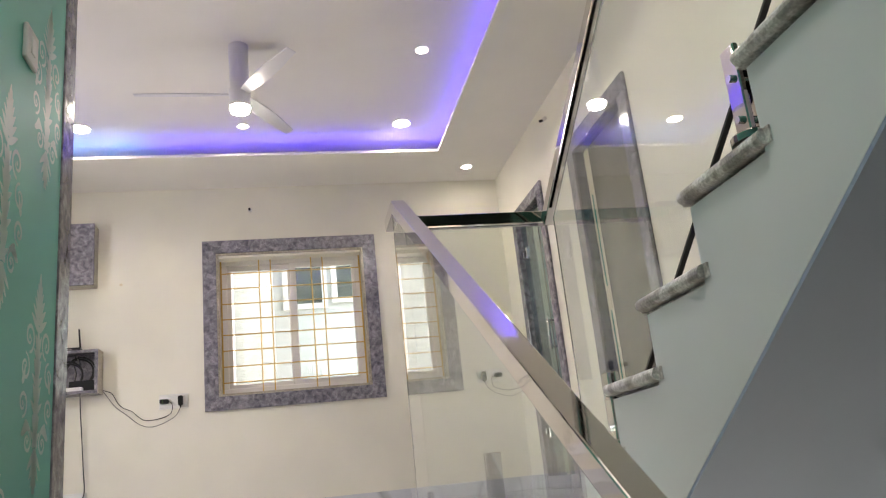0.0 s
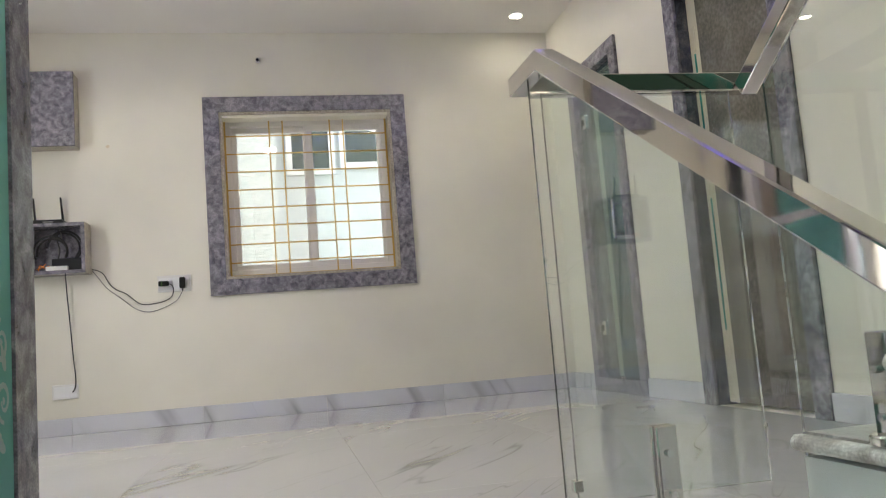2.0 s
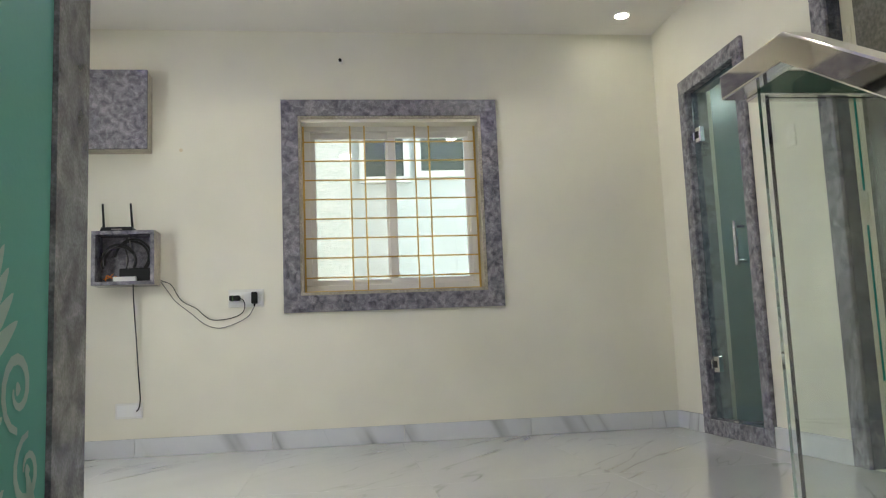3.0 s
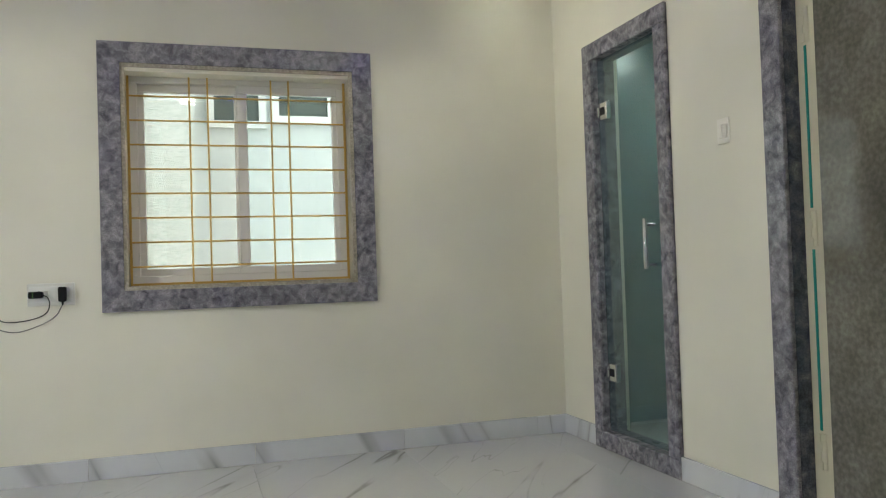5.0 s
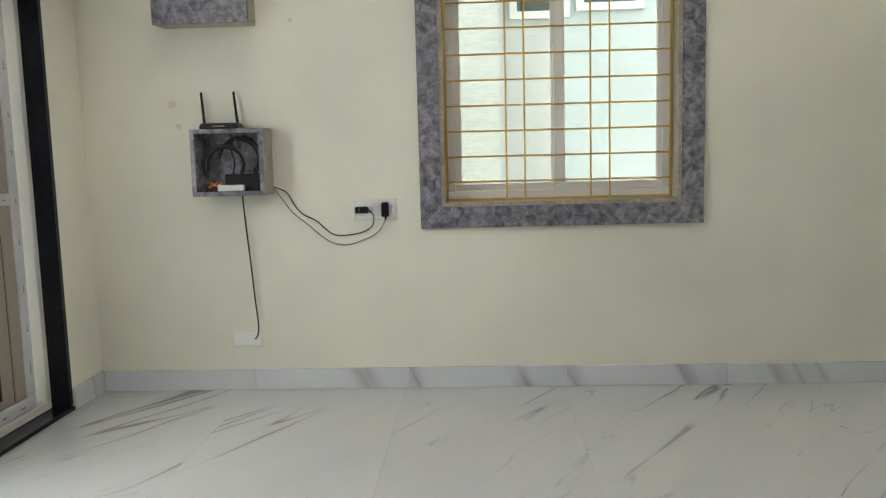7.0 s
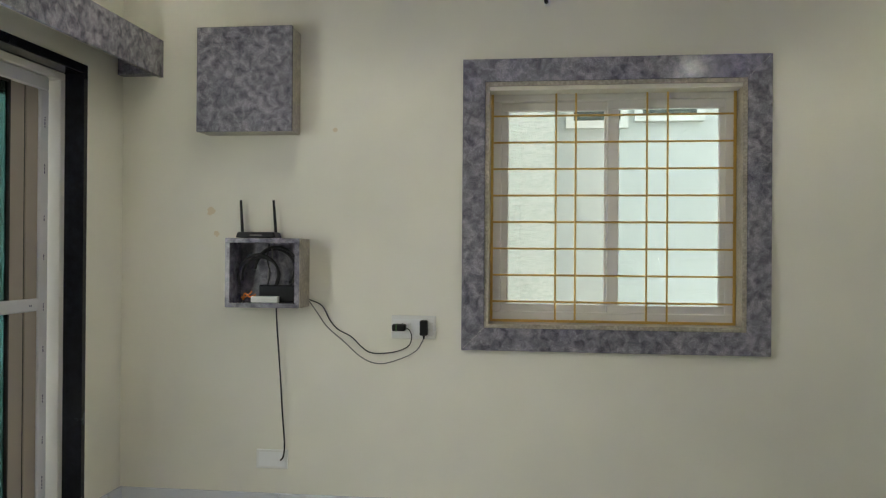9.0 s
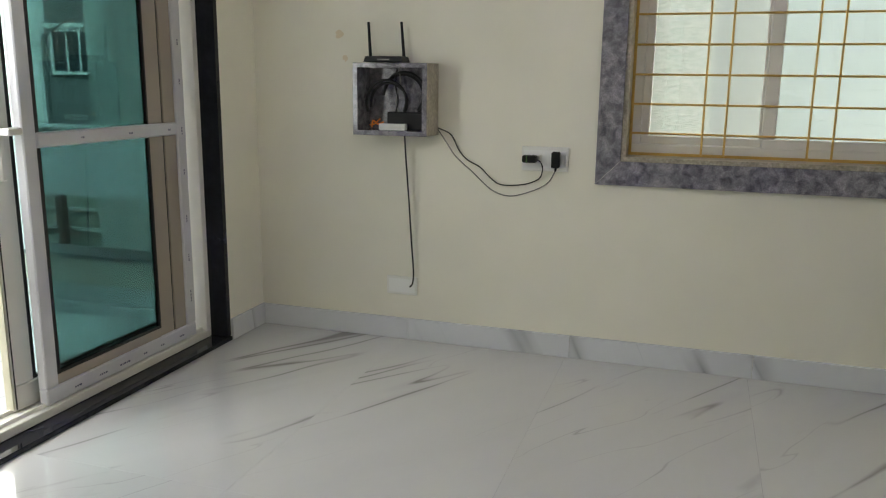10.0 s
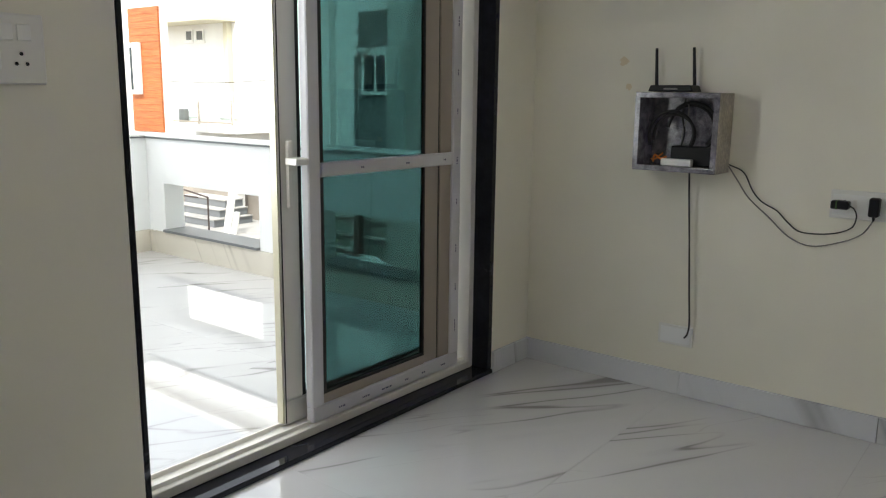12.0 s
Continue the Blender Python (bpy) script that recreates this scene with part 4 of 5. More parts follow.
part("cord", tube([(-0.098, YB - 0.012, 1.045), (-0.037, YB - 0.007, 1.016), (0.005, YB - 0.006, 0.943), (0.045, YB - 0.006, 0.902), (0.107, YB - 0.007, 0.871), (0.155, YB - 0.007, 0.826), (0.207, YB - 0.007, 0.795), (0.309, YB - 0.007, 0.80), (0.382, YB - 0.010, 0.829), (0.403, YB - 0.03, 0.875), (0.394, YB - 0.035, 0.908), (0.374, YB - 0.035, 0.920)], 0.0028, 6), M_CABLE, cb, smooth=True)
cb = thing("power_cable", (0.1, YB, 0.8), "thin dark cable sagging from niche to socket", "cable", "cables on the wall")
part("cord", tube([(-0.098, YB - 0.014, 1.038), (-0.053, YB - 0.008, 0.973), (-0.010, YB - 0.006, 0.914), (0.076, YB - 0.006, 0.842), (0.163, YB - 0.006, 0.769), (0.250, YB - 0.006, 0.744), (0.352, YB - 0.007, 0.772), (0.425, YB - 0.02, 0.813), (0.461, YB - 0.03, 0.870)], 0.0028, 6), M_GREYWIRE, cb, smooth=True)
so2 = plate("data_socket", -0.357, -0.199, 0.226, 0.318, "white low wall plate with a cable entering")
part("insert", boxbm(-0.345, -0.211, YB - 0.0115, YB - 0.010, 0.238, 0.306, bev=0.001), M_WHITE, so2)
cb = thing("data_cable", (-0.24, YB, 0.6), "thin dark cable dropping from niche to wall plate", "cable", "cables on the wall")
part("cord", tube([(-0.25, YB - 0.05, NZ0), (-0.247, YB - 0.04, 0.9), (-0.235, YB - 0.03, 0.7), (-0.22, YB - 0.03, 0.48), (-0.21, YB - 0.03, 0.35), (-0.217, YB - 0.025, 0.292), (-0.235, YB - 0.012, 0.268)], 0.0040, 6), M_CABLE, cb, smooth=True)
st = thing("wire_stub", (1.025, YB, 2.44), "short capped wire conduit stub on the wall", "conduit stub", "conduit stubs")
part("collar", cylbm((1.025, YB - 0.02, 2.44), (1.025, YB - 0.001, 2.44), 0.016, seg=16), M_PLATE, st)
part("wire_end", cylbm((1.02, YB - 0.045, 2.438), (1.022, YB - 0.015, 2.44), 0.010, seg=12), M_BLACKPL, st)
st = thing("wire_stub", (XR, 5.08, 2.52), "short capped wire conduit stub on the wall", "conduit stub", "conduit stubs")
part("collar", cylbm((XR - 0.03, 5.08, 2.50), (XR - 0.001, 5.08, 2.52), 0.014, seg=16), M_PLATE, st)
part("wire_end", cylbm((XR - 0.055, 5.06, 2.485), (XR - 0.028, 5.08, 2.50), 0.010, seg=12), M_BLACKPL, st)

sw = thing("switch_plate", (XR, 5.02, 1.4), "white two-switch wall plate between the doors", "switch")
part("plate", boxbm(XR - 0.006, XR - 0.001, 4.963, 5.04, 1.455, 1.56, bev=0.002), M_CREAMPL, sw)
for y in (4.975, 5.004):
    part("rocker", boxbm(XR - 0.009, XR - 0.006, y, y + 0.024, 1.478, 1.535, bev=0.002), M_CREAMPL, sw)

sb = thing("switch_board", (XL, 4.10, 1.33), "white switchboard with four rockers and a socket", "switch")
part("plate", boxbm(XL + 0.001, XL + 0.010, 4.03, 4.205, 1.33, 1.50, bev=0.004), M_PLATE, sb)
for k in range(3):
    part("rocker", boxbm(XL + 0.010, XL + 0.0145, 4.05 + 0.043 * k, 4.085 + 0.043 * k, 1.435, 1.475, bev=0.002), M_WHITE, sb)
part("rocker", boxbm(XL + 0.010, XL + 0.0145, 4.06, 4.095, 1.365, 1.41, bev=0.002), M_WHITE, sb)
for dy, dz in ((0, 0.016), (-0.013, -0.008), (0.013, -0.008)):
    part("pin_hole", cylbm((XL + 0.0095, 4.145 + dy, 1.388 + dz), (XL + 0.0106, 4.145 + dy, 1.388 + dz), 0.0048, seg=10), M_BLACKPL, sb)

# ---------------------------------------------------------------- terrace and what lies beyond
TY = 6.92
TX = -5.03
tslab = setting("terrace_floor", boxbm(TX, XL - 0.22, 1.0, TY, -0.2, -0.03), M_GROUT, "glossy white tiled terrace floor", "floor")


def parapet(name, axis, lo, hi, u0, u1, holes, label):
    p = setting(name, wall_with_holes(axis, lo, hi, u0, u1, -0.2, 0.93, holes), M_PARAPET, label, "wall")
    part("cap", boxbm(u0, u1, lo - 0.02, hi + 0.02, 0.944, 0.962, bev=0.004) if axis == "y" else boxbm(lo - 0.02, hi + 0.02, u0, u1, 0.944, 0.962, bev=0.004), M_EXT, p, "white cap")
    # dark strip drawn for the shadow under the overhanging cap
    part("cap_shadow_strip", boxbm(u0, u1, lo - 0.012, hi + 0.012, 0.93, 0.944) if axis == "y" else boxbm(lo - 0.012, hi + 0.012, u0, u1, 0.93, 0.944), M_SILL, p, "dark strip for the cap's shadow")
    for h in holes:
        part("sill", boxbm(h[0], h[1], lo - 0.03, hi + 0.03, h[2] - 0.0, h[2] + 0.02) if axis == "y" else boxbm(lo - 0.03, hi + 0.03, h[0], h[1], h[2], h[2] + 0.02), M_SILL, p, "dark stone sill")
    return p


par = parapet("terrace_parapet_north", "y", TY, TY + 0.18, TX - 0.2, XL - 0.22, [(-4.80, -3.60, 0.17, 0.57), (-3.0, -1.8, 0.155, 0.54)], "white terrace parapet with long slot openings")
parw = parapet("terrace_parapet_west", "x", TX - 0.18, TX, 1.0, TY, [(2.0, 4.6, 0.2, 0.58)], "white terrace parapet with a slot opening")
part("skirting", boxbm(TX + 0.012, XL - 0.23, TY - 0.012, TY - 0.001, -0.03, 0.165), M_CREAMTILE, par, "cream tiled skirting")
part("skirting", boxbm(TX + 0.001, TX + 0.011, 1.01, TY - 0.013, -0.03, 0.165), M_CREAMTILE, parw, "cream tiled skirting")
setting("terrace_wall_south", boxbm(TX, XL - 0.22, 0.8, 1.0, -0.2, 3.2), M_EXT, "plain white terrace wall", "wall")
# unseen block over the house, added to keep sun off terrace and neighbour
setting("sun_block_above_house", boxbm(XL - 0.22, XR + 2.2, -2.8, YB + 0.22, TOP + 0.101, 11.0), M_EXT, "unseen white block added above the house to hold off the sun", "wall")
setting("ground", boxbm(-400, 400, -400, 400, -4.2, -4.0), M_GROUND, "bare dusty ground around the houses", "ground")


def house(name, x0, x1, y0, y1, h, m, label, wins, pane=M_DARKPANE, mullion=True, frame_mat=M_WHITE):
    t = thing(name, ((x0 + x1) / 2, (y0 + y1) / 2, -4.0), label, "house")
    part("wall", boxbm(x0, x1, y0, y1, -4.0, h), m, t)
    part("roof_slab", boxbm(x0 - 0.25, x1 + 0.25, y0 - 0.25, y1 + 0.25, h, h + 0.18, bev=0.01), M_EXT, t)
    for a, b, z0, z1 in wins:
        w = part("window", frame_ring("y", y0 - 0.05, y0 - 0.002, a, b, z0, z1, 0.07)[0], frame_mat, t)
        for q in frame_ring("y", y0 - 0.05, y0 - 0.002, a, b, z0, z1, 0.07)[1:]:
            part("frame", q, frame_mat, w)
        part("pane", boxbm(a + 0.07, b - 0.07, y0 - 0.03, y0 - 0.003, z0 + 0.07, z1 - 0.07), pane, w)
        if mullion:
            part("mullion", boxbm((a + b) / 2 - 0.025, (a + b) / 2 + 0.025, y0 - 0.045, y0 - 0.031, z0 + 0.07, z1 - 0.07), frame_mat, w)
    return t


# walls carried up out of view to narrow the sky over the gap
near = house("neighbour_house", 1.12, 5.5, 10.4, 16, 10.6, M_NEAR, "white neighbouring house close behind the window", [(1.24, 1.81, 2.44, 3.3), (1.87, 2.5, 2.50, 3.3)], M_NEARPANE, False, M_NEARFRAME)
rc = thing("roughcast_wall", (0, 10.1, -4), "white roughcast wall of the neighbouring house", "wall")
part("wall", boxbm(-5.03, 1.12, 9.9, 12.0, -4, 10.5), M_ROUGHCAST, rc)
part("corner_pipe", cylbm((0.62, 9.84, -4), (0.62, 9.84, 10.2), 0.04, seg=12), M_EXT, rc)
ho = house("white_house", -24, -13.3, 16.0, 26, 7.5, M_EXT, "white multi-storey house with a railed balcony", [])
for a, b, z0, z1, m in ((-17.57, -17.25, 2.57, 2.86, M_EXTGREY), (-17.12, -16.78, 2.56, 2.85, M_EXTGREY), (-18.68, -18.36, 1.36, 2.2, M_DARKPANE)):
    w = part("window", boxbm(a - 0.03, b + 0.03, 15.95, 15.998, z0 - 0.04, z0), M_WHITE, ho)
    for q in frame_ring("y", 15.955, 15.998, a, b, z0, z1, 0.035):
        part("frame", q, M_WHITE, w)
    part("pane", boxbm(a + 0.035, b - 0.035, 15.975, 15.99, z0 + 0.035, z1 - 0.035), m, w)
part("eave", boxbm(-18.9, -15.5, 15.2, 15.999, 2.98, 3.12, bev=0.01), M_EDGING, ho, "cream roof edge")
part("column", boxbm(-15.82, -15.66, 15.84, 15.999, 0.5, 2.98, bev=0.01), M_EDGING, ho, "cream column")
part("balcony_slab", boxbm(-17.3, -14.2, 14.85, 16.0, 0.34, 0.52), M_EXT, ho)
br = part("balcony_railing", boxbm(-17.14, -14.35, 14.93, 14.97, 1.25, 1.29), M_STEEL, ho)
for x in (-17.12, -15.7, -14.42):
    part("post", boxbm(x, x + 0.05, 14.93, 14.97, 0.52, 1.25), M_STEEL, br)
part("lower_rail", boxbm(-17.07, -14.43, 14.935, 14.965, 0.56, 0.59), M_STEEL, br)
for x0, x1 in ((-17.05, -15.72), (-15.63, -14.44)):
    part("rail_glass", boxbm(x0, x1, 14.945, 14.955, 0.60, 1.22), M_PALETINT, br, "tinted glass panel")
for x, w in ((-16.75, 0.75), (-15.5, 0.8)):
    cb = thing("white_crate", (x + w / 2, 15.6, 0.52), "white slatted crate standing on the balcony", "crate", "crates on the balcony")
    for k in range(4):
        part("slat", boxbm(x, x + w, 15.40, 15.425, 0.53 + k * 0.13, 0.63 + k * 0.13), M_WHITE, cb)
    for dx in (0.0, w - 0.05):
        part("upright", boxbm(x + dx, x + dx + 0.05, 15.426, 15.8, 0.521, 1.03), M_WHITE, cb)
ws = thing("storage_box", (-16.85, 15.5, 0.52), "small grey box standing on the balcony", "box")
part("body", boxbm(-17.05, -16.80, 15.3, 15.6, 0.521, 0.86, bev=0.02), M_EXTGREY, ws)

# only a thin sheet, so the camera still sees the balcony behind
cl = thing("timber_clad_screen", (-15.5, 14, -4), "thin white sheet with orange timber cladding, shaped to fit the camera view", "house")
part("wall", boxbm(-15.9, -14.38, 13.2, 13.35, -4, 3.06), M_EXT, cl)
panel = part("cladding", boxbm(-15.56, -14.43, 13.172, 13.199, 0.42, 3.05), M_SLAT, cl, "orange horizontal timber cladding")
for k in range(18):
    part("board", boxbm(-15.56, -14.43, 13.150, 13.1715, 0.425 + k * 0.146, 0.566 + k * 0.146, bev=0.003), M_SLAT, panel)
part("window_box", boxbm(-15.47, -15.1, 13.06, 13.149, 1.22, 2.32, bev=0.01), M_EXT, cl)
part("window_pane", boxbm(-15.40, -15.33, 13.045, 13.059, 1.32, 2.22), M_DARKPANE, cl)

gh = thing("grey_house", (-11.0, 18, -4), "pale house with a tall grey panel and white window", "house")
part("wall", boxbm(-13.2, -6.0, 16.5, 22, -4, 8), M_EXT, gh)
part("corner_bay", boxbm(-13.25, -12.57, 16.3, 16.499, -4, 8), M_EXT, gh)
part("roof_slab", boxbm(-13.5, -5.8, 16.2, 22.2, 8.0, 8.18, bev=0.01), M_EXT, gh)
part("grey_panel", boxbm(-11.80, -10.3, 16.46, 16.499, -4, 3.08), M_EXTGREY, gh, "tall dark grey painted panel")
part("rain_pipe", cylbm((-11.9, 16.42, -4), (-11.9, 16.42, 2.0), 0.05, seg=10), M_EXT, gh)
w = part("window", boxbm(-11.74, -10.5, 16.36, 16.459, 2.19, 2.28, bev=0.008), M_WHITE, gh)
for q in frame_ring("y", 16.40, 16.459, -11.66, -10.58, 1.27, 2.19, 0.07):
    part("frame", q, M_WHITE, w)
for x in (-11.27, -10.95):
    part("mullion", boxbm(x, x + 0.04, 16.41, 16.459, 1.34, 2.12), M_WHITE, w)
part("pane", boxbm(-11.59, -10.65, 16.43, 16.4595, 1.34, 2.12), M_DARKPANE, w)

po = thing("lamp_post", (-10.46, 15, -4), "grey street lamp post with a bent arm", "street lamp")
part("pole", cylbm((-10.46, 15, -4), (-10.46, 15, 2.0), 0.06, 0.045, 12), M_EXTGREY, po)
part("arm", tube([(-10.46, 15, 1.9), (-10.3, 15, 2.02), (-10.05, 15, 2.16), (-9.85, 15, 2.26), (-9.6, 15, 2.27)], 0.025), M_EXTGREY, po)
part("lamp_head", boxbm(-9.72, -9.30, 14.93, 15.07, 2.235, 2.30, bev=0.02), M_EXTGREY, po)
ow = thing("overhead_wire", (-12.5, 15, 1.8), "thin dark wire slung to the lamp post", "wire")
part("cord", tube([(-10.46, 15, 1.80), (-12.2, 15, 1.62), (-14.2, 14.6, 1.50), (-16.0, 14.4, 1.52)], 0.009, 6), M_CABLE, ow)

setting("compound_wall", boxbm(-26, -9.35, 12.2, 12.4, -4, 0.15), M_RUBBLE, "low rough boundary wall beyond the terrace", "wall")
gp = thing("gate_pillar", (-10.46, 12.0, -4), "pale square pillar before the boundary wall", "pillar")
part("shaft", boxbm(-10.56, -10.37, 11.9, 12.09, -4, 0.22, bev=0.008), M_EXT, gp)
pf = thing("concrete_platform", (-9.6, 11.2, -4), "grey concrete platform with steps beyond the terrace", "platform")
part("slab", boxbm(-10.9, -8.2, 10.3, 11.7, -4, -0.80, bev=0.01), M_CONCRETE, pf)
for k in range(3):
    st = part("step", boxbm(-10.8, -9.45 - 0.12 * k, 10.75 + 0.2 * k, 11.5, -0.799 + 0.125 * k, -0.69 + 0.125 * k), M_SILL, pf, "dark riser")
    part("tread", boxbm(-10.82, -9.43 - 0.12 * k, 10.73 + 0.2 * k, 11.5, -0.69 + 0.125 * k, -0.675 + 0.125 * k), M_CONCRETE, st)
ir = thing("iron_rail", (-9.55, 10.5, -0.8), "dark rusted iron guard rail on the platform", "railing")
for x, zt in ((-9.90, -0.13), (-9.24, -0.27)):
    part("post", cylbm((x, 10.5, -0.80), (x, 10.5, zt), 0.014, seg=8), M_RUST, ir)
part("top_rail", cylbm((-9.91, 10.5, -0.20), (-9.23, 10.5, -0.275), 0.014, seg=8), M_RUST, ir)
part("middle_rail", cylbm((-9.91, 10.5, -0.30), (-9.5, 10.5, -0.30), 0.011, seg=8), M_RUST, ir)
for x, lean, wd, h in ((-9.02, 0.16, 0.15, 0.62), (-8.83, 0.10, 0.10, 0.34)):
    pk = thing("leaning_plank", (x, 10.6, -0.80), "pale plank leaning upright on the platform", "plank", "planks on the platform")
    part("board", prism([(x, -0.799), (x + wd, -0.799), (x + wd + lean, -0.799 + h), (x + lean, -0.799 + h)], "y", 10.6, 10.63), M_EXT, pk)

sh = thing("low_shed", (-7.3, 12.6, -4), "dull grey-green shed with pale ledges", "shed")
part("wall", boxbm(-9.34, -5.04, 12.5, 13.5, -4, 0.1), M_SHED, sh)
for z in (-0.70, -1.0):
    part("ledge", boxbm(-9.34, -5.04, 12.42, 12.499, z, z + 0.05, bev=0.006), M_CONCRETE, sh)
for q in frame_ring("y", 12.45, 12.499, -8.75, -8.05, -1.25, -0.45, 0.06):
    part("door_frame", q, M_CONCRETE, sh)
part("post", boxbm(-7.64, -7.52, 12.0, 12.12, -1.3, -0.2, bev=0.01), M_RUST, sh, "rusted post")
lf = setting("low_roof", boxbm(-8.19, -5.04, 10.4, 12.41, -4, -1.30), M_CONCRETE, "rough flat roof strewn with broken slabs", "roof")
rnd = random.Random(11)
for k in range(26):
    x, y = -8.0 + 1.6 * rnd.random(), 10.75 + 1.45 * rnd.random()
    w, d = 0.14 + 0.2 * rnd.random(), 0.10 + 0.16 * rnd.random()
    sl = thing("broken_slab", (x, y, -1.3), "broken pale stone slab lying on the low roof", "stone slab", "broken slabs on the low roof")
    pts = [(x + w * (0.75 + 0.35 * rnd.random()) * math.cos(a), y + d * (0.75 + 0.35 * rnd.random()) * math.sin(a)) for a in (0.3, 1.3, 2.4, 3.5, 4.4, 5.5)]
    lift = -1.299 + 0.05 * (k % 3)
    part("slab", prism(pts, "z", lift, lift + 0.045), M_EXT if k % 4 else M_CONCRETE, sl)
bu = thing("potted_bush", (-7.25, 11.0, -1.3), "small green leafy bush on the low roof", "bush")
part("stem", cylbm((-7.25, 11.0, -1.3), (-7.22, 11.02, -0.75), 0.02, 0.01, 8), M_RUST, bu)
leaves = bmesh.new()
for k in range(220):
    a, h = rnd.random() * 6.28, rnd.random()
    r = 0.26 * math.sqrt(rnd.random()) * (1.1 - 0.6 * abs(h - 0.4))
    c = Vector((-7.23 + r * math.cos(a), 11.01 + r * math.sin(a), -1.0 + 0.75 * h))
    m = Matrix.Rotation(rnd.random() * 6.28, 3, "Z") @ Matrix.Rotation(rnd.random() * 1.6 - 0.8, 3, "X")
    leaves.faces.new([leaves.verts.new(c + m @ Vector(v)) for v in ((0, -0.045, 0), (0.018, 0, 0.006), (0, 0.045, 0), (-0.018, 0, 0.006))])
part("foliage", leaves, M_LEAF, bu)

# ---------------------------------------------------------------- skirting pieces
sk = thing("baseboard", (1.0, YB, 0), "white marble skirting with grey veins", "skirting", "", "structure")
me_ns = bpy.data.meshes.new("skirting_tile")
b_ = boxbm(-0.399, 0.399, -0.0075, 0.0075, -0.053, 0.053, bev=0.0015)
b_.to_mesh(me_ns)
b_.free()
me_ns.materials.append(M_SKIRT)


def skirt_run(axis, plane, u0, u1):
    u = u0
    while u < u1 - 0.01:
        w = min(0.8, u1 - u)
        at = (u + w / 2, plane, 0.0535) if axis == "y" else (plane, u + w / 2, 0.0535)
        ob = lay("skirting_tile", me_ns, at, sk, None if axis == "y" else (0, 0, radians(90)))
        ob.scale.x = w / 0.8
        u += w


skirt_run("y", YB - 0.0085, XL + 0.017, XR - 0.017)
skirt_run("x", XR - 0.0085, GDR[1] + 0.001, YB)
skirt_run("x", XR - 0.0085, WDR[1] + 0.001, GDR[0] - 0.001)
skirt_run("x", XR - 0.0085, 2.3, WDR[0] - 0.001)
skirt_run("x", XL + 0.0085, SLD[1] + 0.001, YB)
skirt_run("x", XL + 0.0085, 2.46, SLD[0] - 0.001)

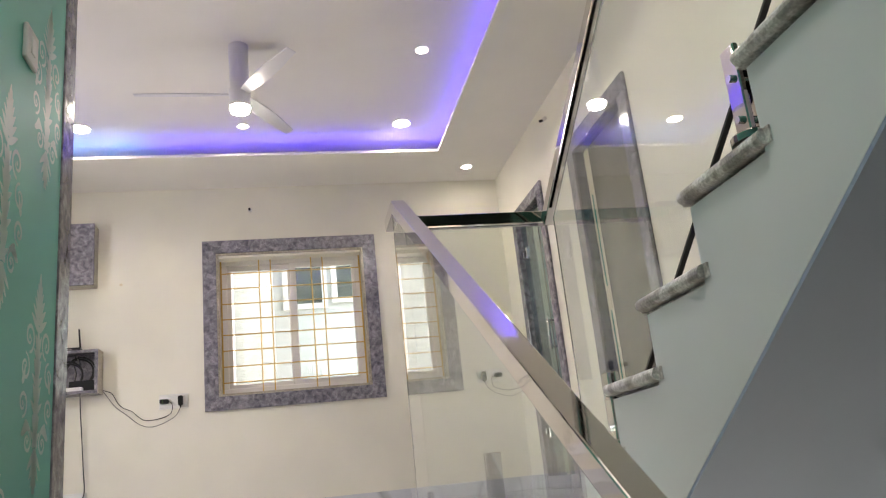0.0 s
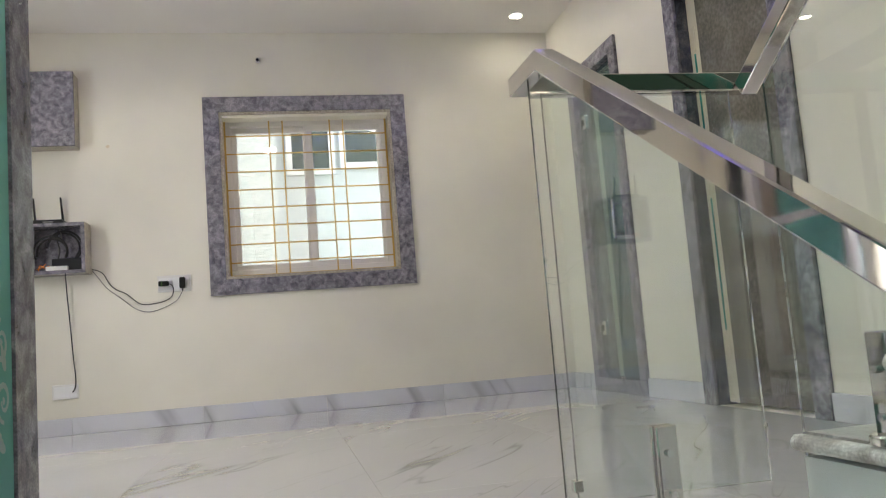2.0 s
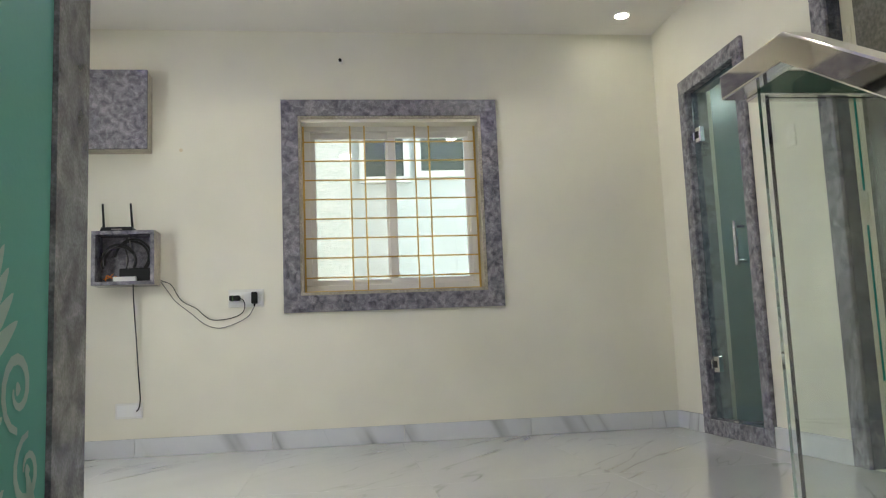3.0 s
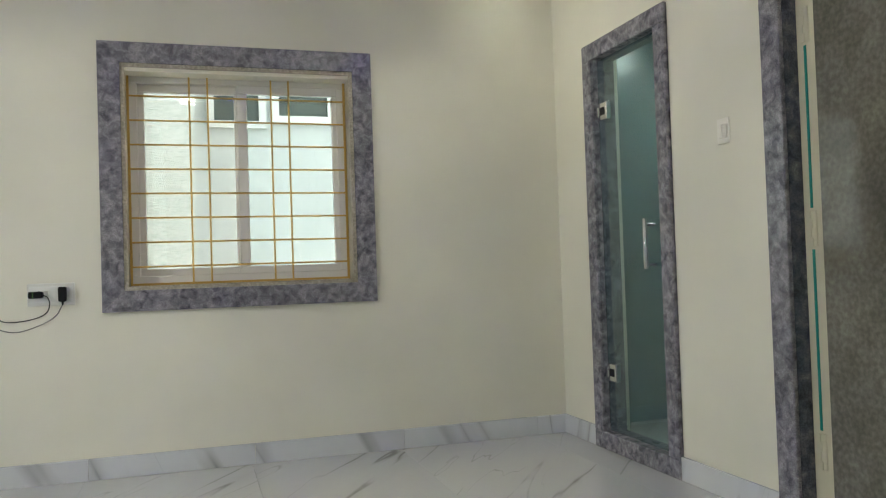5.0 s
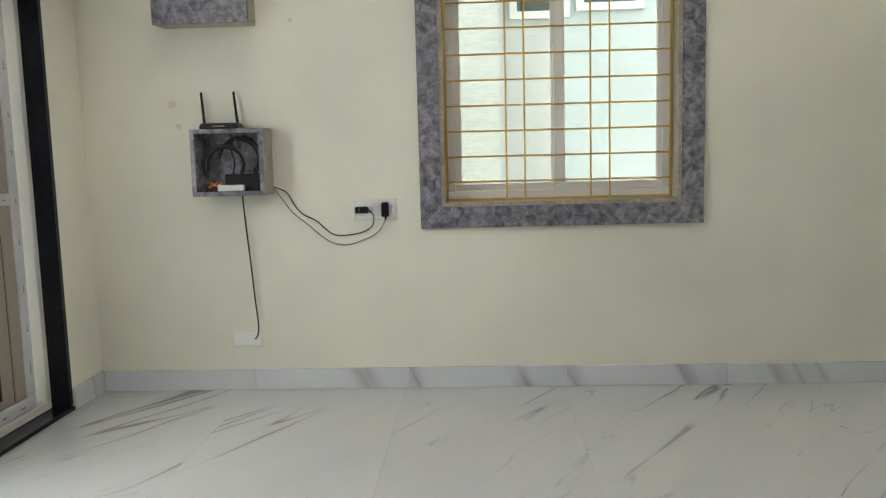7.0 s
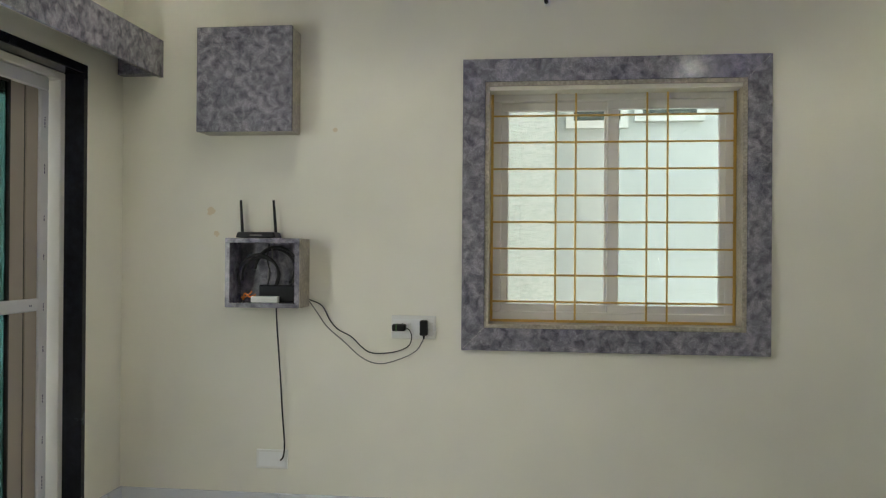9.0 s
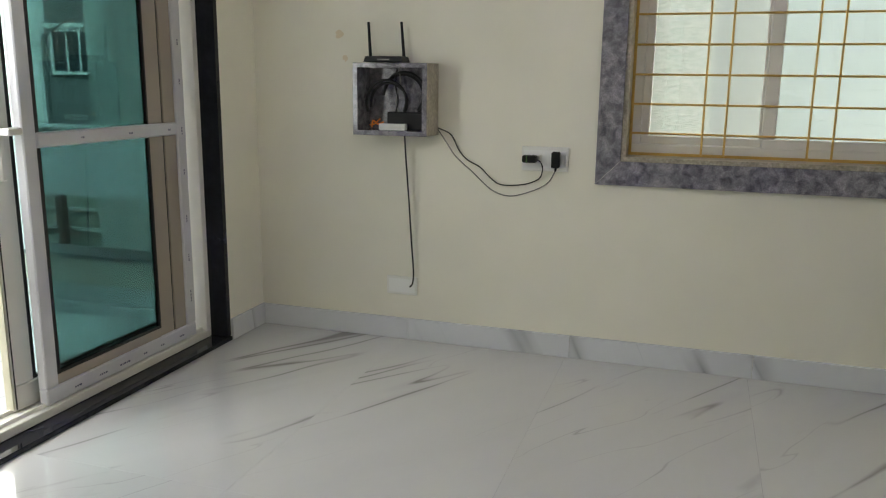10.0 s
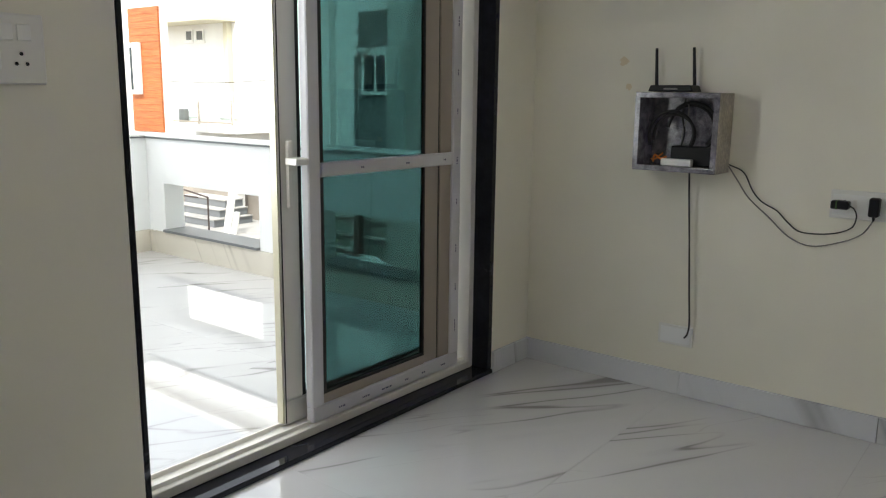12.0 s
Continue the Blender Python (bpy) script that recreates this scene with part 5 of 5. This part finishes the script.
# ---------------------------------------------------------------- damask print on the wallpaper
def damask():
    """One damask repeat, about 0.30 wide and 0.52 high, lying in the y-z plane."""
    bmn = bmesh.new()

    def petal(y, z, ang, length, width):
        vs = []
        for k in range(12):
            a = 2 * math.pi * k / 12
            u, v = math.cos(a), math.sin(a)
            lx = length / 2 * (1 + u)
            ly = width / 2 * v * (1.15 - 0.55 * u)
            vs.append(bmn.verts.new((0.0, y + lx * math.cos(ang) - ly * math.sin(ang), z + lx * math.sin(ang) + ly * math.cos(ang))))
        bmn.faces.new(vs)

    def scroll(y, z, r, side, start, turns, w):
        prev = None
        for k in range(19):
            u = k / 18
            a = start + side * turns * 2 * math.pi * u
            rr = r * (1 - 0.72 * u)
            ww = w * (0.35 + 0.65 * math.sin(math.pi * min(1.0, 0.15 + u * 0.85)))
            c, s = math.cos(a), math.sin(a)
            cur = (bmn.verts.new((0, y + (rr + ww / 2) * c, z + (rr + ww / 2) * s)), bmn.verts.new((0, y + (rr - ww / 2) * c, z + (rr - ww / 2) * s)))
            if prev:
                bmn.faces.new((prev[0], cur[0], cur[1], prev[1]))
            prev = cur
    # crown of fanned plumes
    for k in range(6):
        for s in (-1, 1):
            petal(s * 0.004, 0.15 + k * 0.019, math.pi / 2 + s * (1.05 - 0.16 * k), 0.080 - 0.006 * k, 0.017)
    petal(0, 0.235, math.pi / 2, 0.075, 0.02)
    # stacked heart of leaves
    for k, (z, n) in enumerate(((0.11, 0.075), (0.04, 0.085), (-0.03, 0.09), (-0.10, 0.08))):
        petal(0, z - 0.03, math.pi / 2, n, 0.026)
        for s in (-1, 1):
            petal(s * 0.012, z - 0.03, math.pi / 2 + s * 0.55, n * 0.95, 0.02)
            petal(s * 0.022, z - 0.045, math.pi / 2 + s * 1.0, n * 0.9, 0.018)
    for s in (-1, 1):
        # scrolls with a bead in the eye
        for y, z, r, d, w in ((0.070, 0.125, 0.040, -1, 0.011), (0.098, 0.045, 0.036, 1, 0.010), (0.105, -0.045, 0.034, -1, 0.010), (0.060, -0.135, 0.030, 1, 0.009)):
            scroll(s * y, z, r, s * d, d * math.pi / 2, 1.25, w)
            petal(s * y - 0.006, z, 0.0, 0.012, 0.011)
        # side fronds
        for k in range(4):
            petal(s * (0.085 + 0.008 * k), -0.085 - 0.012 * k, math.pi / 2 + s * (2.0 - 0.28 * k), 0.052, 0.014)
        for k in range(4):
            petal(s * 0.012, -0.15 - 0.02 * k, -math.pi / 2 - s * (0.9 - 0.17 * k), 0.085 - 0.01 * k, 0.017)
        petal(s * 0.115, 0.0, math.pi / 2 + s * 0.4, 0.05, 0.015)
    petal(0, -0.15, -math.pi / 2, 0.11, 0.022)

    me = bpy.data.meshes.new("damask_motif")
    for f in bmn.faces:
        f.normal_update()
        if f.normal.x < 0:
            f.normal_flip()
    bmn.to_mesh(me)
    bmn.free()
    me.materials.append(M_MOTIF)
    return me


me_dm = damask()
for i in range(9):
    for j in range(-3, 5):
        y, z = 2.215 - i * 0.275, 0.435 + j * 0.755 + (0.3775 if i % 2 else 0)
        ob = lay("damask_motif", me_dm, (XG + 0.0007, y, z), wall_stair)
        ob.scale = (1, 0.92, 0.93)
ts = thing("stair_switch", (XG, 2.0, 1.2), "small white switch plate on the wallpaper", "switch")
part("plate", boxbm(XG + 0.001, XG + 0.012, 1.995, 2.083, 1.205, 1.30, bev=0.003), M_PLATE, ts)
part("rocker", boxbm(XG + 0.012, XG + 0.016, 2.025, 2.055, 1.23, 1.275, bev=0.002), M_WHITE, ts)

# ---------------------------------------------------------------- floor tiles
def tile_mesh(w, d):
    me = bpy.data.meshes.new("floor_tile")
    bt = boxbm(-w / 2 + 0.0003, w / 2 - 0.0003, -d / 2 + 0.0003, d / 2 - 0.0003, -0.0115, 0, bev=0.0003)
    bt.to_mesh(me)
    bt.free()
    me.materials.append(M_FLOOR)
    return me


def tiles(parent, x0, x1, y0, y1, z, w=0.8, d=1.6):
    cache = {}
    y = y1
    while y > y0 + 0.01:
        dd = min(d, y - y0)
        x = x0
        while x < x1 - 0.01:
            ww = min(w, x1 - x)
            k = (round(ww, 3), round(dd, 3))
            if k not in cache:
                cache[k] = tile_mesh(*k)
            lay("floor_tile", cache[k], (x + ww / 2, y - dd / 2, z), parent)
            x += ww
        y -= dd


tiles(slab, XL + 0.0, XR, YS + 0.085, YB, 0.0)
tiles(slab, XL, XG - 0.002, 2.451, YS + 0.085, 0.0)
tiles(slab, XA + 0.06, XR, 2.452, YS + 0.085, 0.0)
tiles(tslab, TX, XL - 0.221, 1.0, TY, -0.018, 0.6, 1.2)
